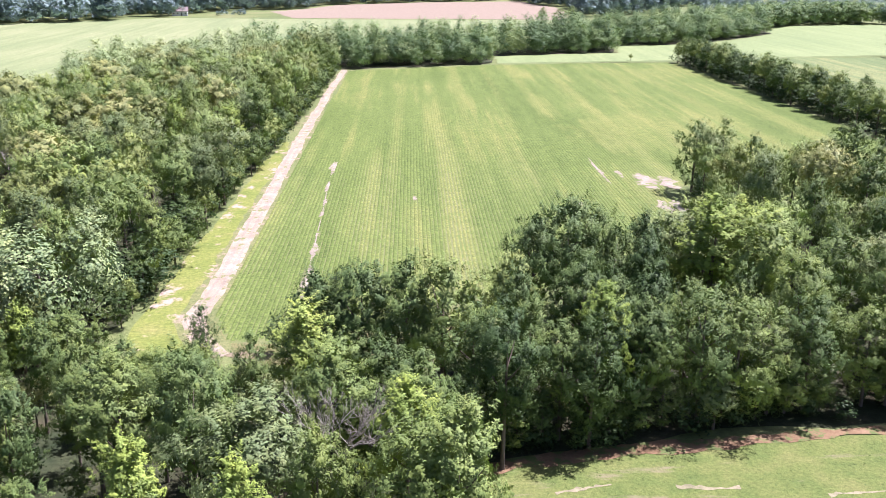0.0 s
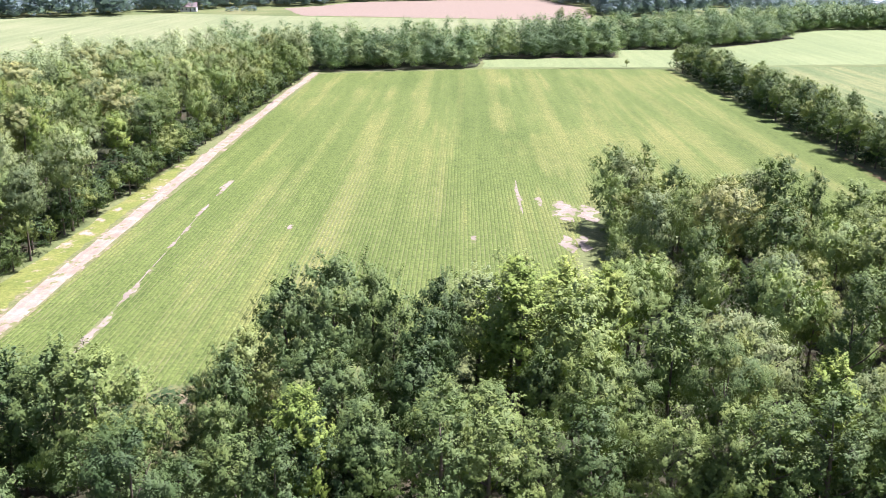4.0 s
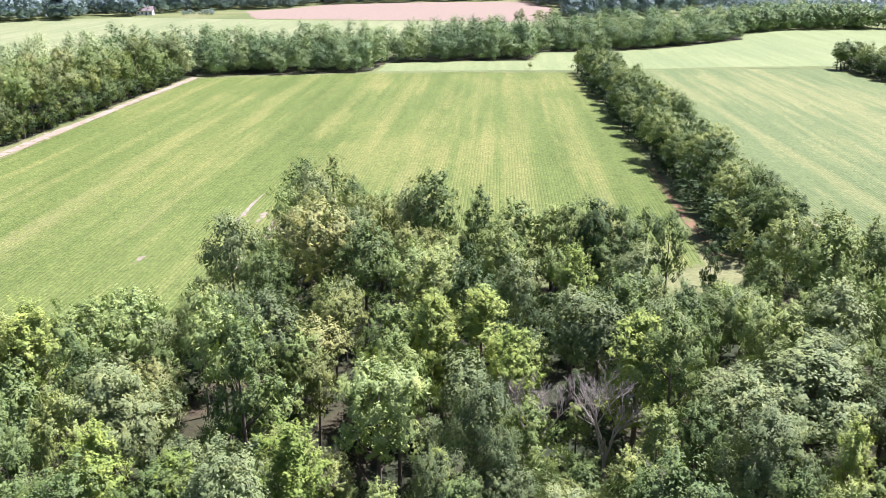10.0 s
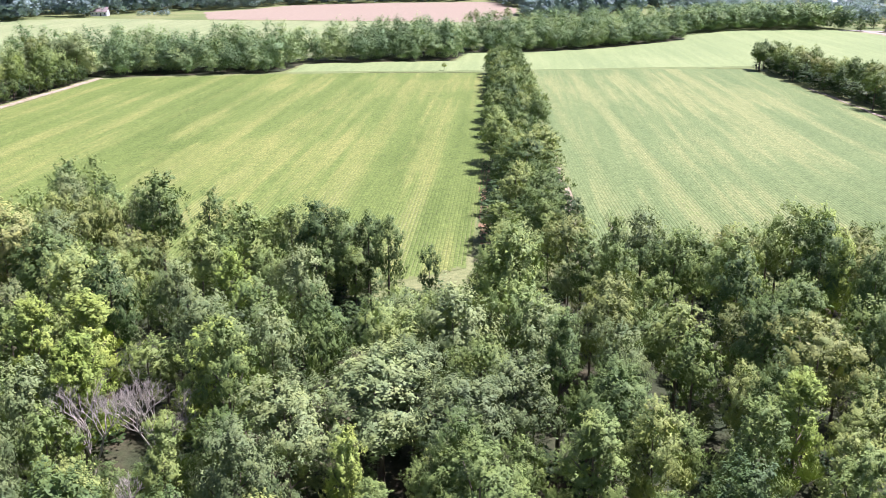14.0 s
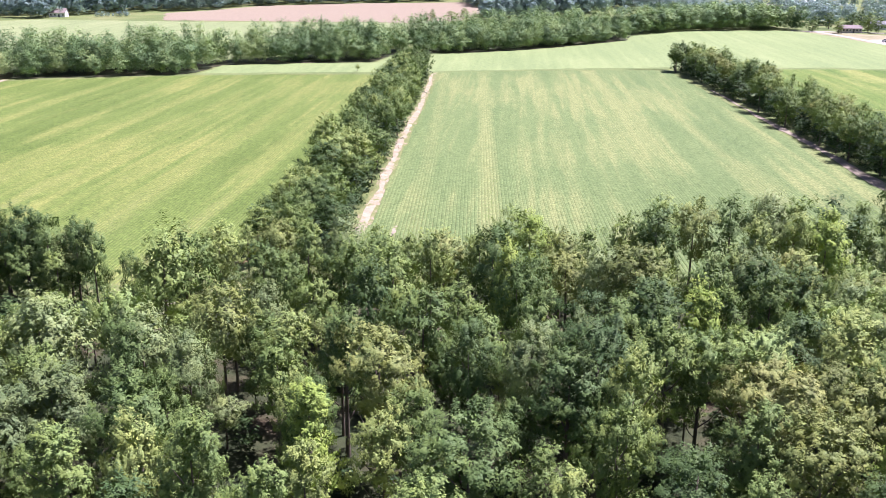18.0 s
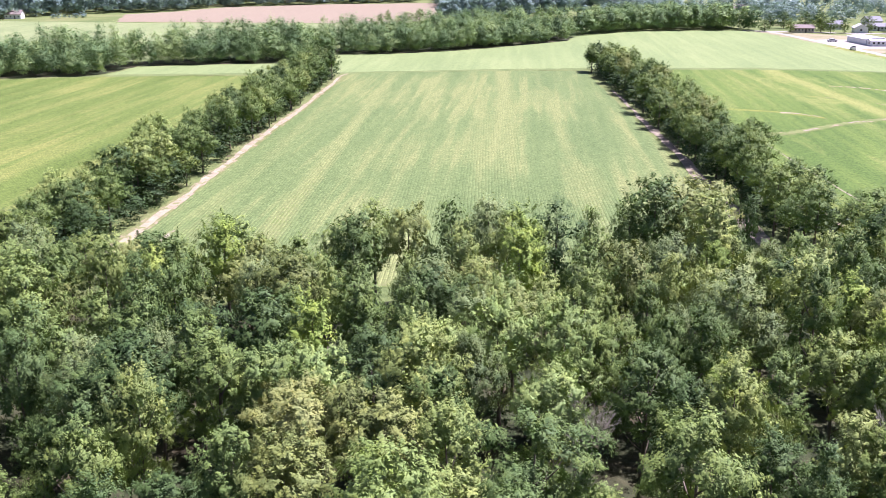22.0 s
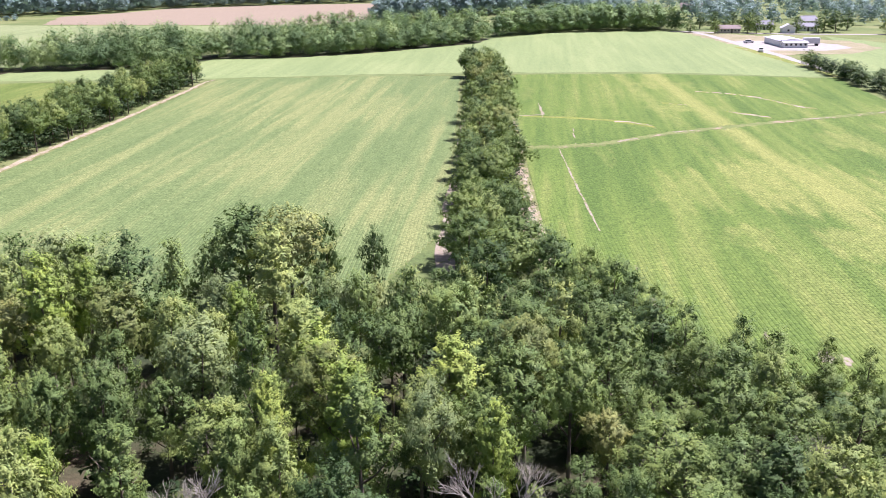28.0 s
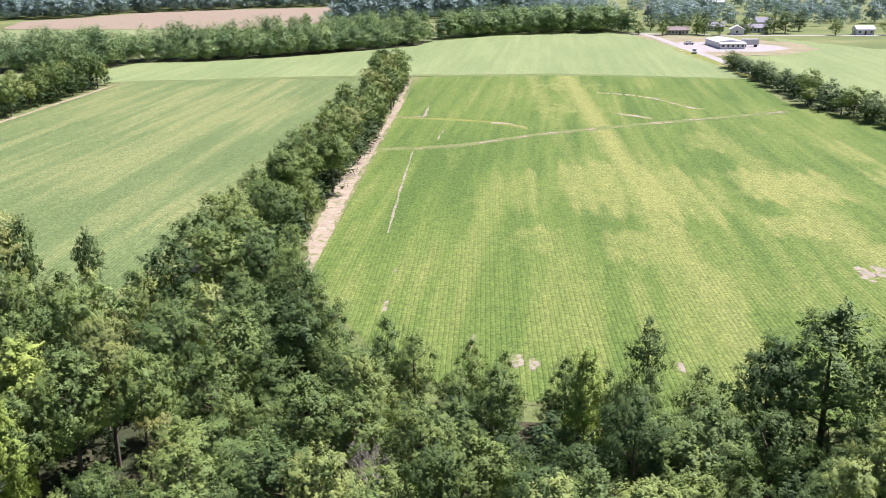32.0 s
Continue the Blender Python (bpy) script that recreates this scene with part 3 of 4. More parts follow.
# ---- crop rows ----
def crop_rows(name, poly, lean, mat, seed, step=0.6, seg=2.0, lush=0.4, gap=0.085, dip=0.35, rough=0.05, half=0.3, tall=0.3):
    """Rows of young plants: low ridges of leaf, closed where the stand is good and with soil between where it is thin."""
    r = rng(seed)
    p = np.asarray(poly, float)
    lo, hi = p.min(0), p.max(0)
    ys = np.arange(lo[1], hi[1] + seg, seg)
    V, F, T, base = [], [], [], 0
    waves = [(r.uniform(0.12, 0.7), r.uniform(-0.012, 0.012), r.uniform(0, 6.28)) for _ in range(5)] + [(r.uniform(0.03, 0.09), r.uniform(-0.006, 0.006), r.uniform(0, 6.28)) for _ in range(4)]
    rungs = ys
    for x0 in np.arange(lo[0] - 12, hi[0] + 26, step):
        ys = rungs + r.uniform(-0.5, 0.5) * seg
        xs = x0 - lean * (ys - lo[1])
        q = np.stack([xs, ys], 1)
        ok = inside(p, q)
        for x, y, rx, ry in BARE:
            ok &= ((xs - x) / rx) ** 2 + ((ys - y) / ry) ** 2 > 0.5 + r.uniform(-0.35, 0.35, len(ys))
        for line, wide in LANES:
            mid = np.interp(xs, line[:, 0], line[:, 1], left=-999, right=-999)
            tilt = np.interp(xs, line[:-1, 0], 1 + np.abs(np.diff(line[:, 1]) / np.maximum(np.diff(line[:, 0]), 0.3)))
            ok &= np.abs(ys - mid) > (wide * tilt * 0.6 + r.uniform(-0.5, 0.8, len(ys)))
        if ok.sum() < 2:
            continue
        n = len(ys)
        f = sum(np.sin(a * x0 + b * ys + c) for a, b, c in waves) / 3.0
        thin = np.clip((0.5 + 0.5 * f - lush) * 1.6, 0, 1)
        sown = sum(math.sin(k * x0 + 1.7 * k) for k in (0.43, 0.87, 1.9)) / 3
        for x, y, rx, ry, bad in WORN:
            across = np.clip((1.3 - np.abs(xs - x) / rx) * 2.2, 0, 1)
            along = np.clip((1.15 + 0.4 * sown - np.abs(ys - y) / ry) * 1.9, 0, 1)
            thin = np.maximum(thin, bad * across * along * np.clip(0.75 + 0.35 * f + 0.3 * sown, 0, 1.1))
        thin = np.clip(thin, 0, 1)
        T.append(np.repeat(thin, 6))
        w = half + (0.31 - half) * np.interp(ys, (170, 300), (0, 1)) - gap * thin * np.interp(ys, (190, 270), (1, 0.2)) + r.uniform(-0.02, 0.02, n)
        h = tall - 0.4 * thin * tall + r.uniform(-rough, rough, n)
        j = r.uniform(-0.02, 0.02, n)
        inner = ok & np.r_[False, ok[:-1]] & np.r_[ok[1:], False]
        h = np.where(inner, np.maximum(h, 0.05), 0.04)
        side = h * np.interp(ys, (130, 230), (0.78, 0.98)) * (1 - dip * thin * np.interp(ys, (190, 270), (1, 0.2)))
        floor = 0.02 + (side - 0.02) * np.interp(ys, (140, 250), (0.1, 0.97)) * (1 - 0.8 * thin)
        cols = [(-w * 1.3, floor), (-w, side), (-w * 0.5, h * 0.98), (w * 0.5, h), (w, side), (w * 1.3, floor)]
        v = np.zeros((n, 6, 3))
        for k, (dx, z) in enumerate(cols):
            v[:, k, 0], v[:, k, 1], v[:, k, 2] = xs + dx + j, ys, z
        good = np.nonzero(ok[:-1] & ok[1:])[0]
        for k in range(5):
            a = base + good * 6 + k
            F.append(np.stack([a, a + 1, a + 7, a + 6], 1))
        V.append(v.reshape(-1, 3))
        base += n * 6
    me = mesh_from(name, np.concatenate(V), np.concatenate(F), [mat], smooth=True)
    me.attributes.new("thin", "FLOAT", "POINT").data.foreach_set("value", np.concatenate(T).astype(np.float32))
    return tagged(new(name, me), "rows of young green soybean plants", "crop rows", "", "stuff")


crop_rows("soybean_rows", FIELD_W, 0.0, CROP_A, 21, seg=1.2, rough=0.015, lush=0.56, gap=0.03, half=0.22, tall=0.12)
crop_rows("soybean_rows", FIELD_M, 0.045, CROP_B, 22, seg=1.4, lush=0.6, rough=0.015, gap=0.03, half=0.215, tall=0.12)
crop_rows("soybean_rows", FIELD_E, 0.07, CROP_C, 23, seg=0.9, lush=0.74, gap=0.01, dip=0.0, rough=0.012, half=0.245, tall=0.13)


# ---- trees ----
def tube(path, radii, sides=5):
    """Vertices and faces of a tapered limb."""
    path = [Vector(p) for p in path]
    V, F = [], []
    for i, (p, rad) in enumerate(zip(path, radii)):
        d = (path[min(i + 1, len(path) - 1)] - path[max(i - 1, 0)]).normalized()
        a = d.orthogonal().normalized()
        b = d.cross(a)
        for k in range(sides):
            t = 2 * math.pi * k / sides
            V.append(tuple(p + (a * math.cos(t) + b * math.sin(t)) * rad))
    for i in range(len(path) - 1):
        for k in range(sides):
            F.append((i * sides + k, i * sides + (k + 1) % sides, (i + 1) * sides + (k + 1) % sides, (i + 1) * sides + k))
    return V, F


def limbs_mesh(name, branches, mat):
    V, F = [], []
    for path, radii, sides in branches:
        v, f = tube(path, radii, sides)
        F += [tuple(i + len(V) for i in q) for q in f]
        V += v
    return mesh_from(name, V, F, [mat], smooth=True)


def lobes_for(shape, r):
    """Centres and radii of the leafy puffs that make up a crown about 13 m high."""
    kind, rad, low, high, count, puff = shape
    C, R = [], []
    count = max(9, int(count * 0.55))
    bulge = r.uniform(0, 6.283, 2)
    for i in range(count):
        u = (i + 0.5) / count
        z = low + (high - low) * (0.06 + 0.88 * u) + r.uniform(-0.4, 0.4)
        e = 0.12 + 0.9 * math.sin(math.pi * min(1.0, u) ** 0.72)
        if kind == "cone":
            e = (1.05 - u) ** 0.8
        if kind == "vase":
            e = 0.35 + 0.65 * math.sin(u * 2.6) if u < 0.9 else 0.5
        a = i * 2.39996 + r.uniform(-0.5, 0.5)
        d = rad * e * r.uniform(0.5, 0.95) * (1 + 0.2 * math.sin(2 * a + bulge[0]) + 0.12 * math.sin(3 * a + bulge[1]))
        C.append((math.cos(a) * d, math.sin(a) * d, z))
        R.append(puff * r.uniform(0.65, 1.2) * (0.7 + 0.3 * e))
    C.append((0, 0, high - puff * 0.6))
    R.append(puff * 0.7)
    return np.array(C), np.array(R)


def crown_arrays(shape, leaves, size, seed, up=0.7, tall=1.0, plumes=130, reach=0.62, space=1.2, loose=0.3):
    """Leaves in domed plumes that stand apart over the tops and outsides of the puffs, and a sparse dark heart.

    up lifts the plumes, tall is their height to width, reach their radius, space the gap between two in radii, loose how ragged they are."""
    r = rng(seed)
    C, R = lobes_for(shape, r)
    m = plumes * 10
    pick = r.choice(len(C), m, p=R ** 2 / (R ** 2).sum())
    out = C * np.array([1, 1, 0])
    out /= np.maximum(np.linalg.norm(out, axis=1), 0.3)[:, None]
    d = r.normal(size=(m, 3)) + out[pick] * 0.5
    d[:, 2] = np.where(d[:, 2] < -0.3, -d[:, 2] * 0.7, d[:, 2])
    d /= np.linalg.norm(d, axis=1)[:, None]
    hub = C[pick] + d * (R[pick] * r.uniform(0.7, 1.05, m))[:, None]
    gap = np.linalg.norm(hub[:, None, :] - C[None], axis=2) / R[None]
    gap[np.arange(m), pick] = 9
    size_of = reach * r.uniform(0.6, 1.4, m)
    keep = []
    for i in np.nonzero(gap.min(1) > 0.7)[0]:
        if len(keep) < plumes and (not keep or (np.linalg.norm(hub[keep] - hub[i], axis=1) / (size_of[keep] + size_of[i])).min() > space / 2):
            keep.append(i)
    hub, rad = hub[keep], size_of[keep]
    axis = d[keep] * 0.7 + np.array([0, 0, up]) + r.normal(size=(len(keep), 3)) * 0.18
    axis /= np.linalg.norm(axis, axis=1)[:, None]
    heart = leaves // 11
    n = leaves - heart
    # sprigs root on the plume's dome and stand up and out of it
    sprigs = 9
    own = np.repeat(np.arange(len(hub)), sprigs)
    ax = axis[own]
    q = r.normal(size=(len(own), 3))
    q -= ax * (q * ax).sum(1)[:, None]
    q /= np.linalg.norm(q, axis=1)[:, None]
    c = r.uniform(-0.2, 1.0, len(own))
    e = np.sqrt(1 - c ** 2)
    face = q * e[:, None] + ax * c[:, None]
    root = hub[own] + (q * e[:, None] * 0.8 + ax * (c * tall * 0.8)[:, None]) * rad[own][:, None]
    way = face * 0.6 + ax * 0.35 + np.array([0, 0, 0.45 * up]) + r.normal(size=face.shape) * 0.2
    way /= np.linalg.norm(way, axis=1)[:, None]
    span = rad[own] * r.uniform(0.45, 1.15, len(own)) * (0.6 + 0.4 * tall)
    leaf = r.choice(len(own), n, p=span / span.sum())
    u = r.uniform(-0.35, 1.0, n)
    j = r.normal(size=(n, 3))
    spread = (reach * loose * 0.62) * np.clip(1.0 - 0.75 * u, 0.12, 1.0)
    pos = root[leaf] + way[leaf] * (u * span[leaf])[:, None] + j * spread[:, None]
    dome = hub - np.array([0, 0, 0.45 * (shape[2] + shape[3])])
    dome /= np.linalg.norm(dome, axis=1)[:, None]
    nrm = face[leaf] * 0.5 + dome[own[leaf]] * 0.95 + np.array([0, 0, 0.06]) + j * 0.17 + r.normal(size=(n, 3)) * 0.12
    t = way[leaf] * 0.7 + j * 0.45
    big = size * r.uniform(0.65, 1.35, n)
    lobe = r.integers(0, len(C), heart)
    pos = np.concatenate([pos, C[lobe] + r.normal(size=(heart, 3)) * (R[lobe] * 0.28)[:, None]])
    nrm = np.concatenate([nrm, r.normal(size=(heart, 3)) + np.array([0, 0, 0.6])])
    t = np.concatenate([t, r.normal(size=(heart, 3))])
    s = np.concatenate([big, np.maximum(size, np.minimum(R[lobe] * 0.36, 2.4 * size))])[:, None]
    nrm /= np.linalg.norm(nrm, axis=1)[:, None]
    t -= nrm * (t * nrm).sum(1)[:, None]
    t /= np.linalg.norm(t, axis=1)[:, None]
    b = np.cross(nrm, t)
    V = np.stack([pos + t * s * 0.8, pos - t * s * 0.3 - b * s * 0.4, pos - t * s * 0.3 + b * s * 0.4], 1).reshape(-1, 3)
    return V, np.arange(3 * leaves).reshape(-1, 3)


def trunk_mesh(shape, seed, limbs=6):
    r = rng(seed + 500)
    kind, rad, low, high, count, puff = shape
    lean = r.uniform(-0.35, 0.35, 2)
    top = high * 0.8
    spine = [(lean[0] * u ** 2, lean[1] * u ** 2, top * u) for u in (0, 0.25, 0.5, 0.75, 1)]
    out = [(spine, [0.24, 0.19, 0.15, 0.1, 0.04], 6)]
    for i in range(limbs):
        u = 0.3 + 0.1 * i
        z = top * u
        a = i * 2.4 + r.uniform(-0.4, 0.4)
        k = rad * r.uniform(0.5, 0.8)
        x0, y0 = lean[0] * u ** 2, lean[1] * u ** 2
        out.append(([(x0, y0, z), (x0 + math.cos(a) * k * 0.5, y0 + math.sin(a) * k * 0.5, z + k * 0.45), (x0 + math.cos(a) * k, y0 + math.sin(a) * k, z + k * 1.1)], [0.09, 0.06, 0.02], 4))
    return limbs_mesh("trunk", out, BARK)


# kind, crown radius, lowest and highest leaf, puffs, puff radius
KINDS = {
    "oak": dict(shape=("round", 3.0, 5.0, 13.0, 30, 1.35), mat=LEAF_DARK, label="dense dark green broadleaf tree with a rounded crown", category="tree", group="dark trees of the wood"),
    "maple": dict(shape=("round", 2.8, 4.6, 12.8, 34, 1.15), mat=LEAF_MID, label="mid-green broadleaf tree with an uneven leafy crown", category="tree", group="green trees of the wood"),
    "poplar": dict(shape=("cone", 2.5, 3.4, 13.1, 34, 1.0), mat=LEAF_LIME, label="bright lime-green young tree with a pointed crown", category="tree", group="lime-green trees of the wood"),
    "ash": dict(shape=("cone", 2.8, 3.6, 13.2, 34, 1.05), mat=LEAF_MID, label="mid-green tree with a tall pointed crown", category="tree", group="pointed trees of the wood"),
    "willow": dict(shape=("round", 3.1, 5.0, 12.5, 34, 1.15), mat=LEAF_GREY, label="grey-green tree with a broad feathery crown", category="tree", group="grey-green trees of the wood"),
    "elm": dict(shape=("vase", 3.0, 5.5, 13.0, 32, 1.15), mat=LEAF_OLIVE, label="olive-green tree with a spreading vase-shaped crown", category="tree", group="olive trees of the wood"),
    "linden": dict(shape=("round", 3.1, 5.0, 12.7, 24, 1.5), mat=LEAF_MID, label="mid-green tree with a full billowing crown", category="tree", group="full-crowned trees of the wood"),
    "cherry": dict(shape=("vase", 2.8, 2.6, 12.8, 20, 1.25), mat=LEAF_DARK, label="dark green tree with a loose open crown", category="tree", group="open-crowned trees of the wood"),
    "hornbeam": dict(shape=("round", 3.3, 0.3, 12.8, 34, 1.3), mat=LEAF_DARK, label="dark green broadleaf tree, leafy down to the ground", category="tree", group="low-branched trees of the wood edge"),
    "ailanthus": dict(shape=("vase", 3.2, 7.0, 12.8, 20, 1.15), mat=LEAF_TAN, label="broad tree with a yellowish-tan seeding crown", category="tree", group="tan-topped trees of the wood"),
    "locust": dict(shape=("vase", 3.0, 6.5, 12.9, 26, 1.1), mat=LEAF_PALE, label="pale green locust tree with soft rounded tufts", category="tree", group="pale locust trees of the wood"),
}
# how each kind carries its plumes: lift, height to width, radius, gap, raggedness
HABIT = {"oak": (0.45, 0.7, 0.8, 1.7, 0.28), "maple": (0.6, 0.85, 0.72, 1.65, 0.3), "poplar": (0.85, 1.25, 0.62, 1.6, 0.34), "ash": (0.7, 1.0, 0.68, 1.65, 0.32), "willow": (0.8, 1.3, 0.62, 1.6, 0.4), "elm": (0.6, 0.5, 0.86, 1.65, 0.3),
         "linden": (0.45, 0.75, 0.86, 1.7, 0.26), "cherry": (0.6, 0.9, 0.66, 1.8, 0.45), "hornbeam": (0.45, 0.8, 0.76, 1.7, 0.32), "ailanthus": (0.6, 0.45, 0.95, 1.65, 0.3), "locust": (0.7, 0.55, 0.95, 1.6, 0.24)}
MODELS = {}
for s, (kind, k) in enumerate(KINDS.items()):
    up, tall, reach, space, loose = HABIT[kind]
    for lod, (leaves, size, longer) in enumerate(((17000, 0.13, 1.0), (7400, 0.2, 1.1))):
        for v in range(3):
            vv, ff = crown_arrays(k["shape"], leaves, size, 100 * s + 10 * v, up, tall, 150, reach * longer, space, loose)
            MODELS[kind, lod, v] = (mesh_from("crown", vv, ff, [k["mat"]]), trunk_mesh(k["shape"], 100 * s + 10 * v, 0 if lod else 6))


def tree(kind, x, y, height, lod=0, wide=1.0, r=random, label="", group="", noun="_tree"):
    crown, trunk = MODELS[kind, lod, r.randrange(3)]
    k = KINDS[kind]
    e = new(kind + noun)
    f = height / 13.0
    e.matrix_world = pose(x, y, 0.02, 0, 0, r.uniform(0, 360)) @ Matrix.Diagonal((f * wide, f * wide, f, 1))
    for nm, me in (("trunk", trunk), ("crown", crown)):
        new(nm, me).parent = e
    return tagged(e, label or k["label"], k["category"], group or k["group"])


def mixed(r, weights):
    return r.choices(list(weights), list(weights.values()))[0]


# trees that stand out by colour or height: x, y, height, breadth
STAND = {}
STAND["cherry"] = [(85, 141, 12.2, 0.85), (87.9, 140.6, 13, 0.85), (91.2, 140, 12.4, 0.85), (94, 140.6, 11.8, 0.75), (96.6, 139.6, 11.8, 0.7), (101.4, 138.5, 8.6, 0.55), (93, 137.5, 8.5, 1.0), (89.5, 137.5, 9, 1.0)]
STAND["poplar"] = [(52.4, 81.2, 13, 1), (57.5, 80.4, 12, 1), (64.4, 80.5, 14.3, 1.05), (87.9, 102.7, 13, 1.25), (75.1, 107.5, 13, 1.2), (221.9, 129.8, 12.5, 1.35), (266.8, 134.2, 12, 0.9), (-9, 70.8, 13, 1.3),
               (-17.6, 51.2, 12, 1.1), (-1, 57.7, 12.5, 1.1), (15.5, 74, 13.3, 1), (131, 98, 12.5, 1), (84, 120, 13.2, 1), (71, 106.2, 13, 1), (77.6, 100, 12.5, 1.1), 
               (214.7, 122.8, 13.5, 1.15), (200, 141.8, 12, 1), (30.8, 93.5, 15.4, 1.5), (35.2, 97, 14.4, 1.3), (39, 100, 13.4, 1.2)]
STAND["locust"] = [(178.6, 119.6, 13.2, 1.05), (183.8, 120.4, 12.6, 1.05), (172.6, 117.3, 12.4, 1), (182.8, 109.1, 12, 1), (160.5, 110.8, 12, 1), (164.7, 111.2, 12, 1.1), (221.3, 144, 12, 1.1), (42, 103, 12, 1)]
STAND["willow"] = [(100.8, 99.9, 12.6, 1.7), (94.5, 96, 11.8, 1.3), (107, 97.5, 11.8, 1.4), (111, 101, 12, 1.2), (103, 104.5, 11.5, 1.2), (-10.9, 55, 13, 1.3), (50.5, 157, 12, 1.0)]
STAND["hornbeam"] = [(49, 160.5, 13.2, 1.0), (53.5, 159, 13.6, 1.0)]
STAND["oak"] = [(-17, 63, 12.5, 1.15), (-21, 60.5, 12.5, 1.1), (-8.6, 76.3, 13.8, 1.0), (-4.8, 76.2, 14.4, 1.05), (-1.2, 75.6, 14.8, 1.0), (2, 74.8, 15.2, 1.0), (286.5, 138.3, 14.4, 1.4), (281.5, 136.5, 12, 1.1), (15.3, 92, 16.2, 1.0), (11.8, 90.5, 15.2, 0.9), (18.4, 93.5, 14.8, 0.8), (226.4, 172, 11.3, 1.3), (220, 174, 11, 1.2), (237.2, 158.5, 10.5, 1),
            (68.5, 143, 15, 0.95), (196, 158, 15.4, 1.1), (204.6, 160.5, 13.6, 0.6), (209, 166.5, 10.8, 0.6)]
STAND["elm"] = [(165, 102.6, 12.4, 1.1), (168.6, 104.8, 12.4, 1), (171.6, 102.6, 12.2, 1.05), (166.2, 97, 12, 1.1), (200.5, 159.5, 15.1, 1.1)]
DEAD = [(-6.3, 59.8, 15.6), (84.8, 97, 14.4), (79.3, 97, 12), (88, 86.4, 11), (-61.5, 141.9, 13.5), (250.7, 126.3, 9), (208, 107.5, 15), (226.4, 113, 13), (184.4, 108.5, 11.5), (66.5, 143.5, 12)]
taken = [(x, y, 3.2 * w) for rows in STAND.values() for x, y, h, w in rows] + [(x, y - 0.8, 3.9) for x, y, h in DEAD] + [(-6.3, 55.2, 3.3)]


def free(x, y):
    return all((x - a) ** 2 + (y - b) ** 2 > (k * 0.9) ** 2 for a, b, k in taken)


MIX = {"oak": 15, "maple": 16, "linden": 15, "ash": 16, "cherry": 9, "poplar": 9, "willow": 10, "elm": 9, "locust": 4}
MIX_DARK = {"oak": 26, "maple": 24, "linden": 12, "ash": 16, "cherry": 12, "hornbeam": 8, "poplar": 2}
MIX_PALE = {"oak": 6, "maple": 18, "linden": 22, "ash": 8, "willow": 22, "elm": 12, "locust": 12}


def mix_at(x, y):
    """Which kinds grow where: darker stands in the west and at the east end, paler ones round the middle clearing."""
    if x > 236 and y > 112:
        return {"oak": 30, "cherry": 22, "hornbeam": 22, "maple": 14, "ash": 8, "poplar": 4}
    if 208 < x <= 236 and y > 136:
        return {"oak": 32, "cherry": 22, "hornbeam": 20, "maple": 14, "ash": 8, "willow": 4}
    if 178 < x <= 208 and y > 118:
        return {"linden": 24, "maple": 22, "ash": 10, "willow": 18, "poplar": 10, "locust": 9, "elm": 7}
    if x < 45 and y < 97 or x > 95 and y < 106:
        return MIX_DARK
    if 36 < x < 122 and y > 100 or 55 < x < 82:
        return MIX_PALE
    return MIX


dice = random.Random(7)
for kind, rows in STAND.items():
    for x, y, h, w in rows:
        tree(kind, x, y, h, 0 if y < 100 + 0.25 * x else 1, w, dice)
ex, ey, eh = (np.array(c, float) for c in zip(*EDGE))
run = np.r_[0, np.cumsum(np.hypot(np.diff(ex), np.diff(ey)))]
for d in np.arange(0, run[-1], 4.4):
    x, y, h = (float(np.interp(d, run, c)) for c in (ex, ey, eh))
    x, y = x + dice.uniform(-0.8, 0.8), y - dice.uniform(0.3, 2.5)
    if free(x, y):
        tree(mixed(dice, {"hornbeam": 90, "oak": 10} if x > 232 else MIX_PALE if 43 < x < 95 else {"hornbeam": 22, "oak": 18, "maple": 16, "linden": 14, "ash": 18, "willow": 4, "elm": 8}), x, y, h * dice.uniform(0.94, 1.05), 0 if x > 232 or x < 25 else 1, dice.uniform(0.85, 1.15), dice)
        taken.append((x, y, 3.6))
for d in np.arange(0, run[-1], 3.1):
    x, y, h = (float(np.interp(d, run, c)) for c in (ex, ey, eh))
    tree("hornbeam", x + dice.uniform(-0.8, 0.8), y + dice.uniform(-1.4, 0.6), min(0.55 * h, dice.uniform(3.4, 6.5)), 0 if x > 232 else 1, dice.uniform(1.2, 1.7), dice, "dark green sapling, leafy down to the ground", "saplings of the wood", "_sapling")
for x, y in scatter([(232, 118), (300, 118), (330, 125), (330, 139), (288, 137), (268, 142), (243, 149), (236, 161), (230, 168), (224, 164), (226, 140)], 5.2, 35, (CLEAR_C,)):
    if free(x, y):
        tree(mixed(dice, {"hornbeam": 55, "oak": 20, "cherry": 20, "elm": 5}), x, y, dice.uniform(6, 10.5), 0, dice.uniform(1.0, 1.35), dice)
        taken.append((x, y, 3.0))
for x, y in scatter(BELT, 5.7, 31, (CLEAR_A, CLEAR_B, CLEAR_C, SCRUB)):
    if not free(x, y):
        continue
    roof = float(np.interp(x, ex, eh)) + 0.33 * max(0.0, float(np.interp(x, ex, ey)) - y)
    h = min(dice.triangular(7.0, 15.6, 12.2), roof)
    if x > 236:
        h = min(h, dice.uniform(9.5, 12.5))
    near = y < 78 + 0.25 * x
    tree(mixed(dice, mix_at(x, y)), x, y, h, 0 if near else 1, dice.uniform(0.72, 1.1) * (1.15 if h < 10 else 1), dice)
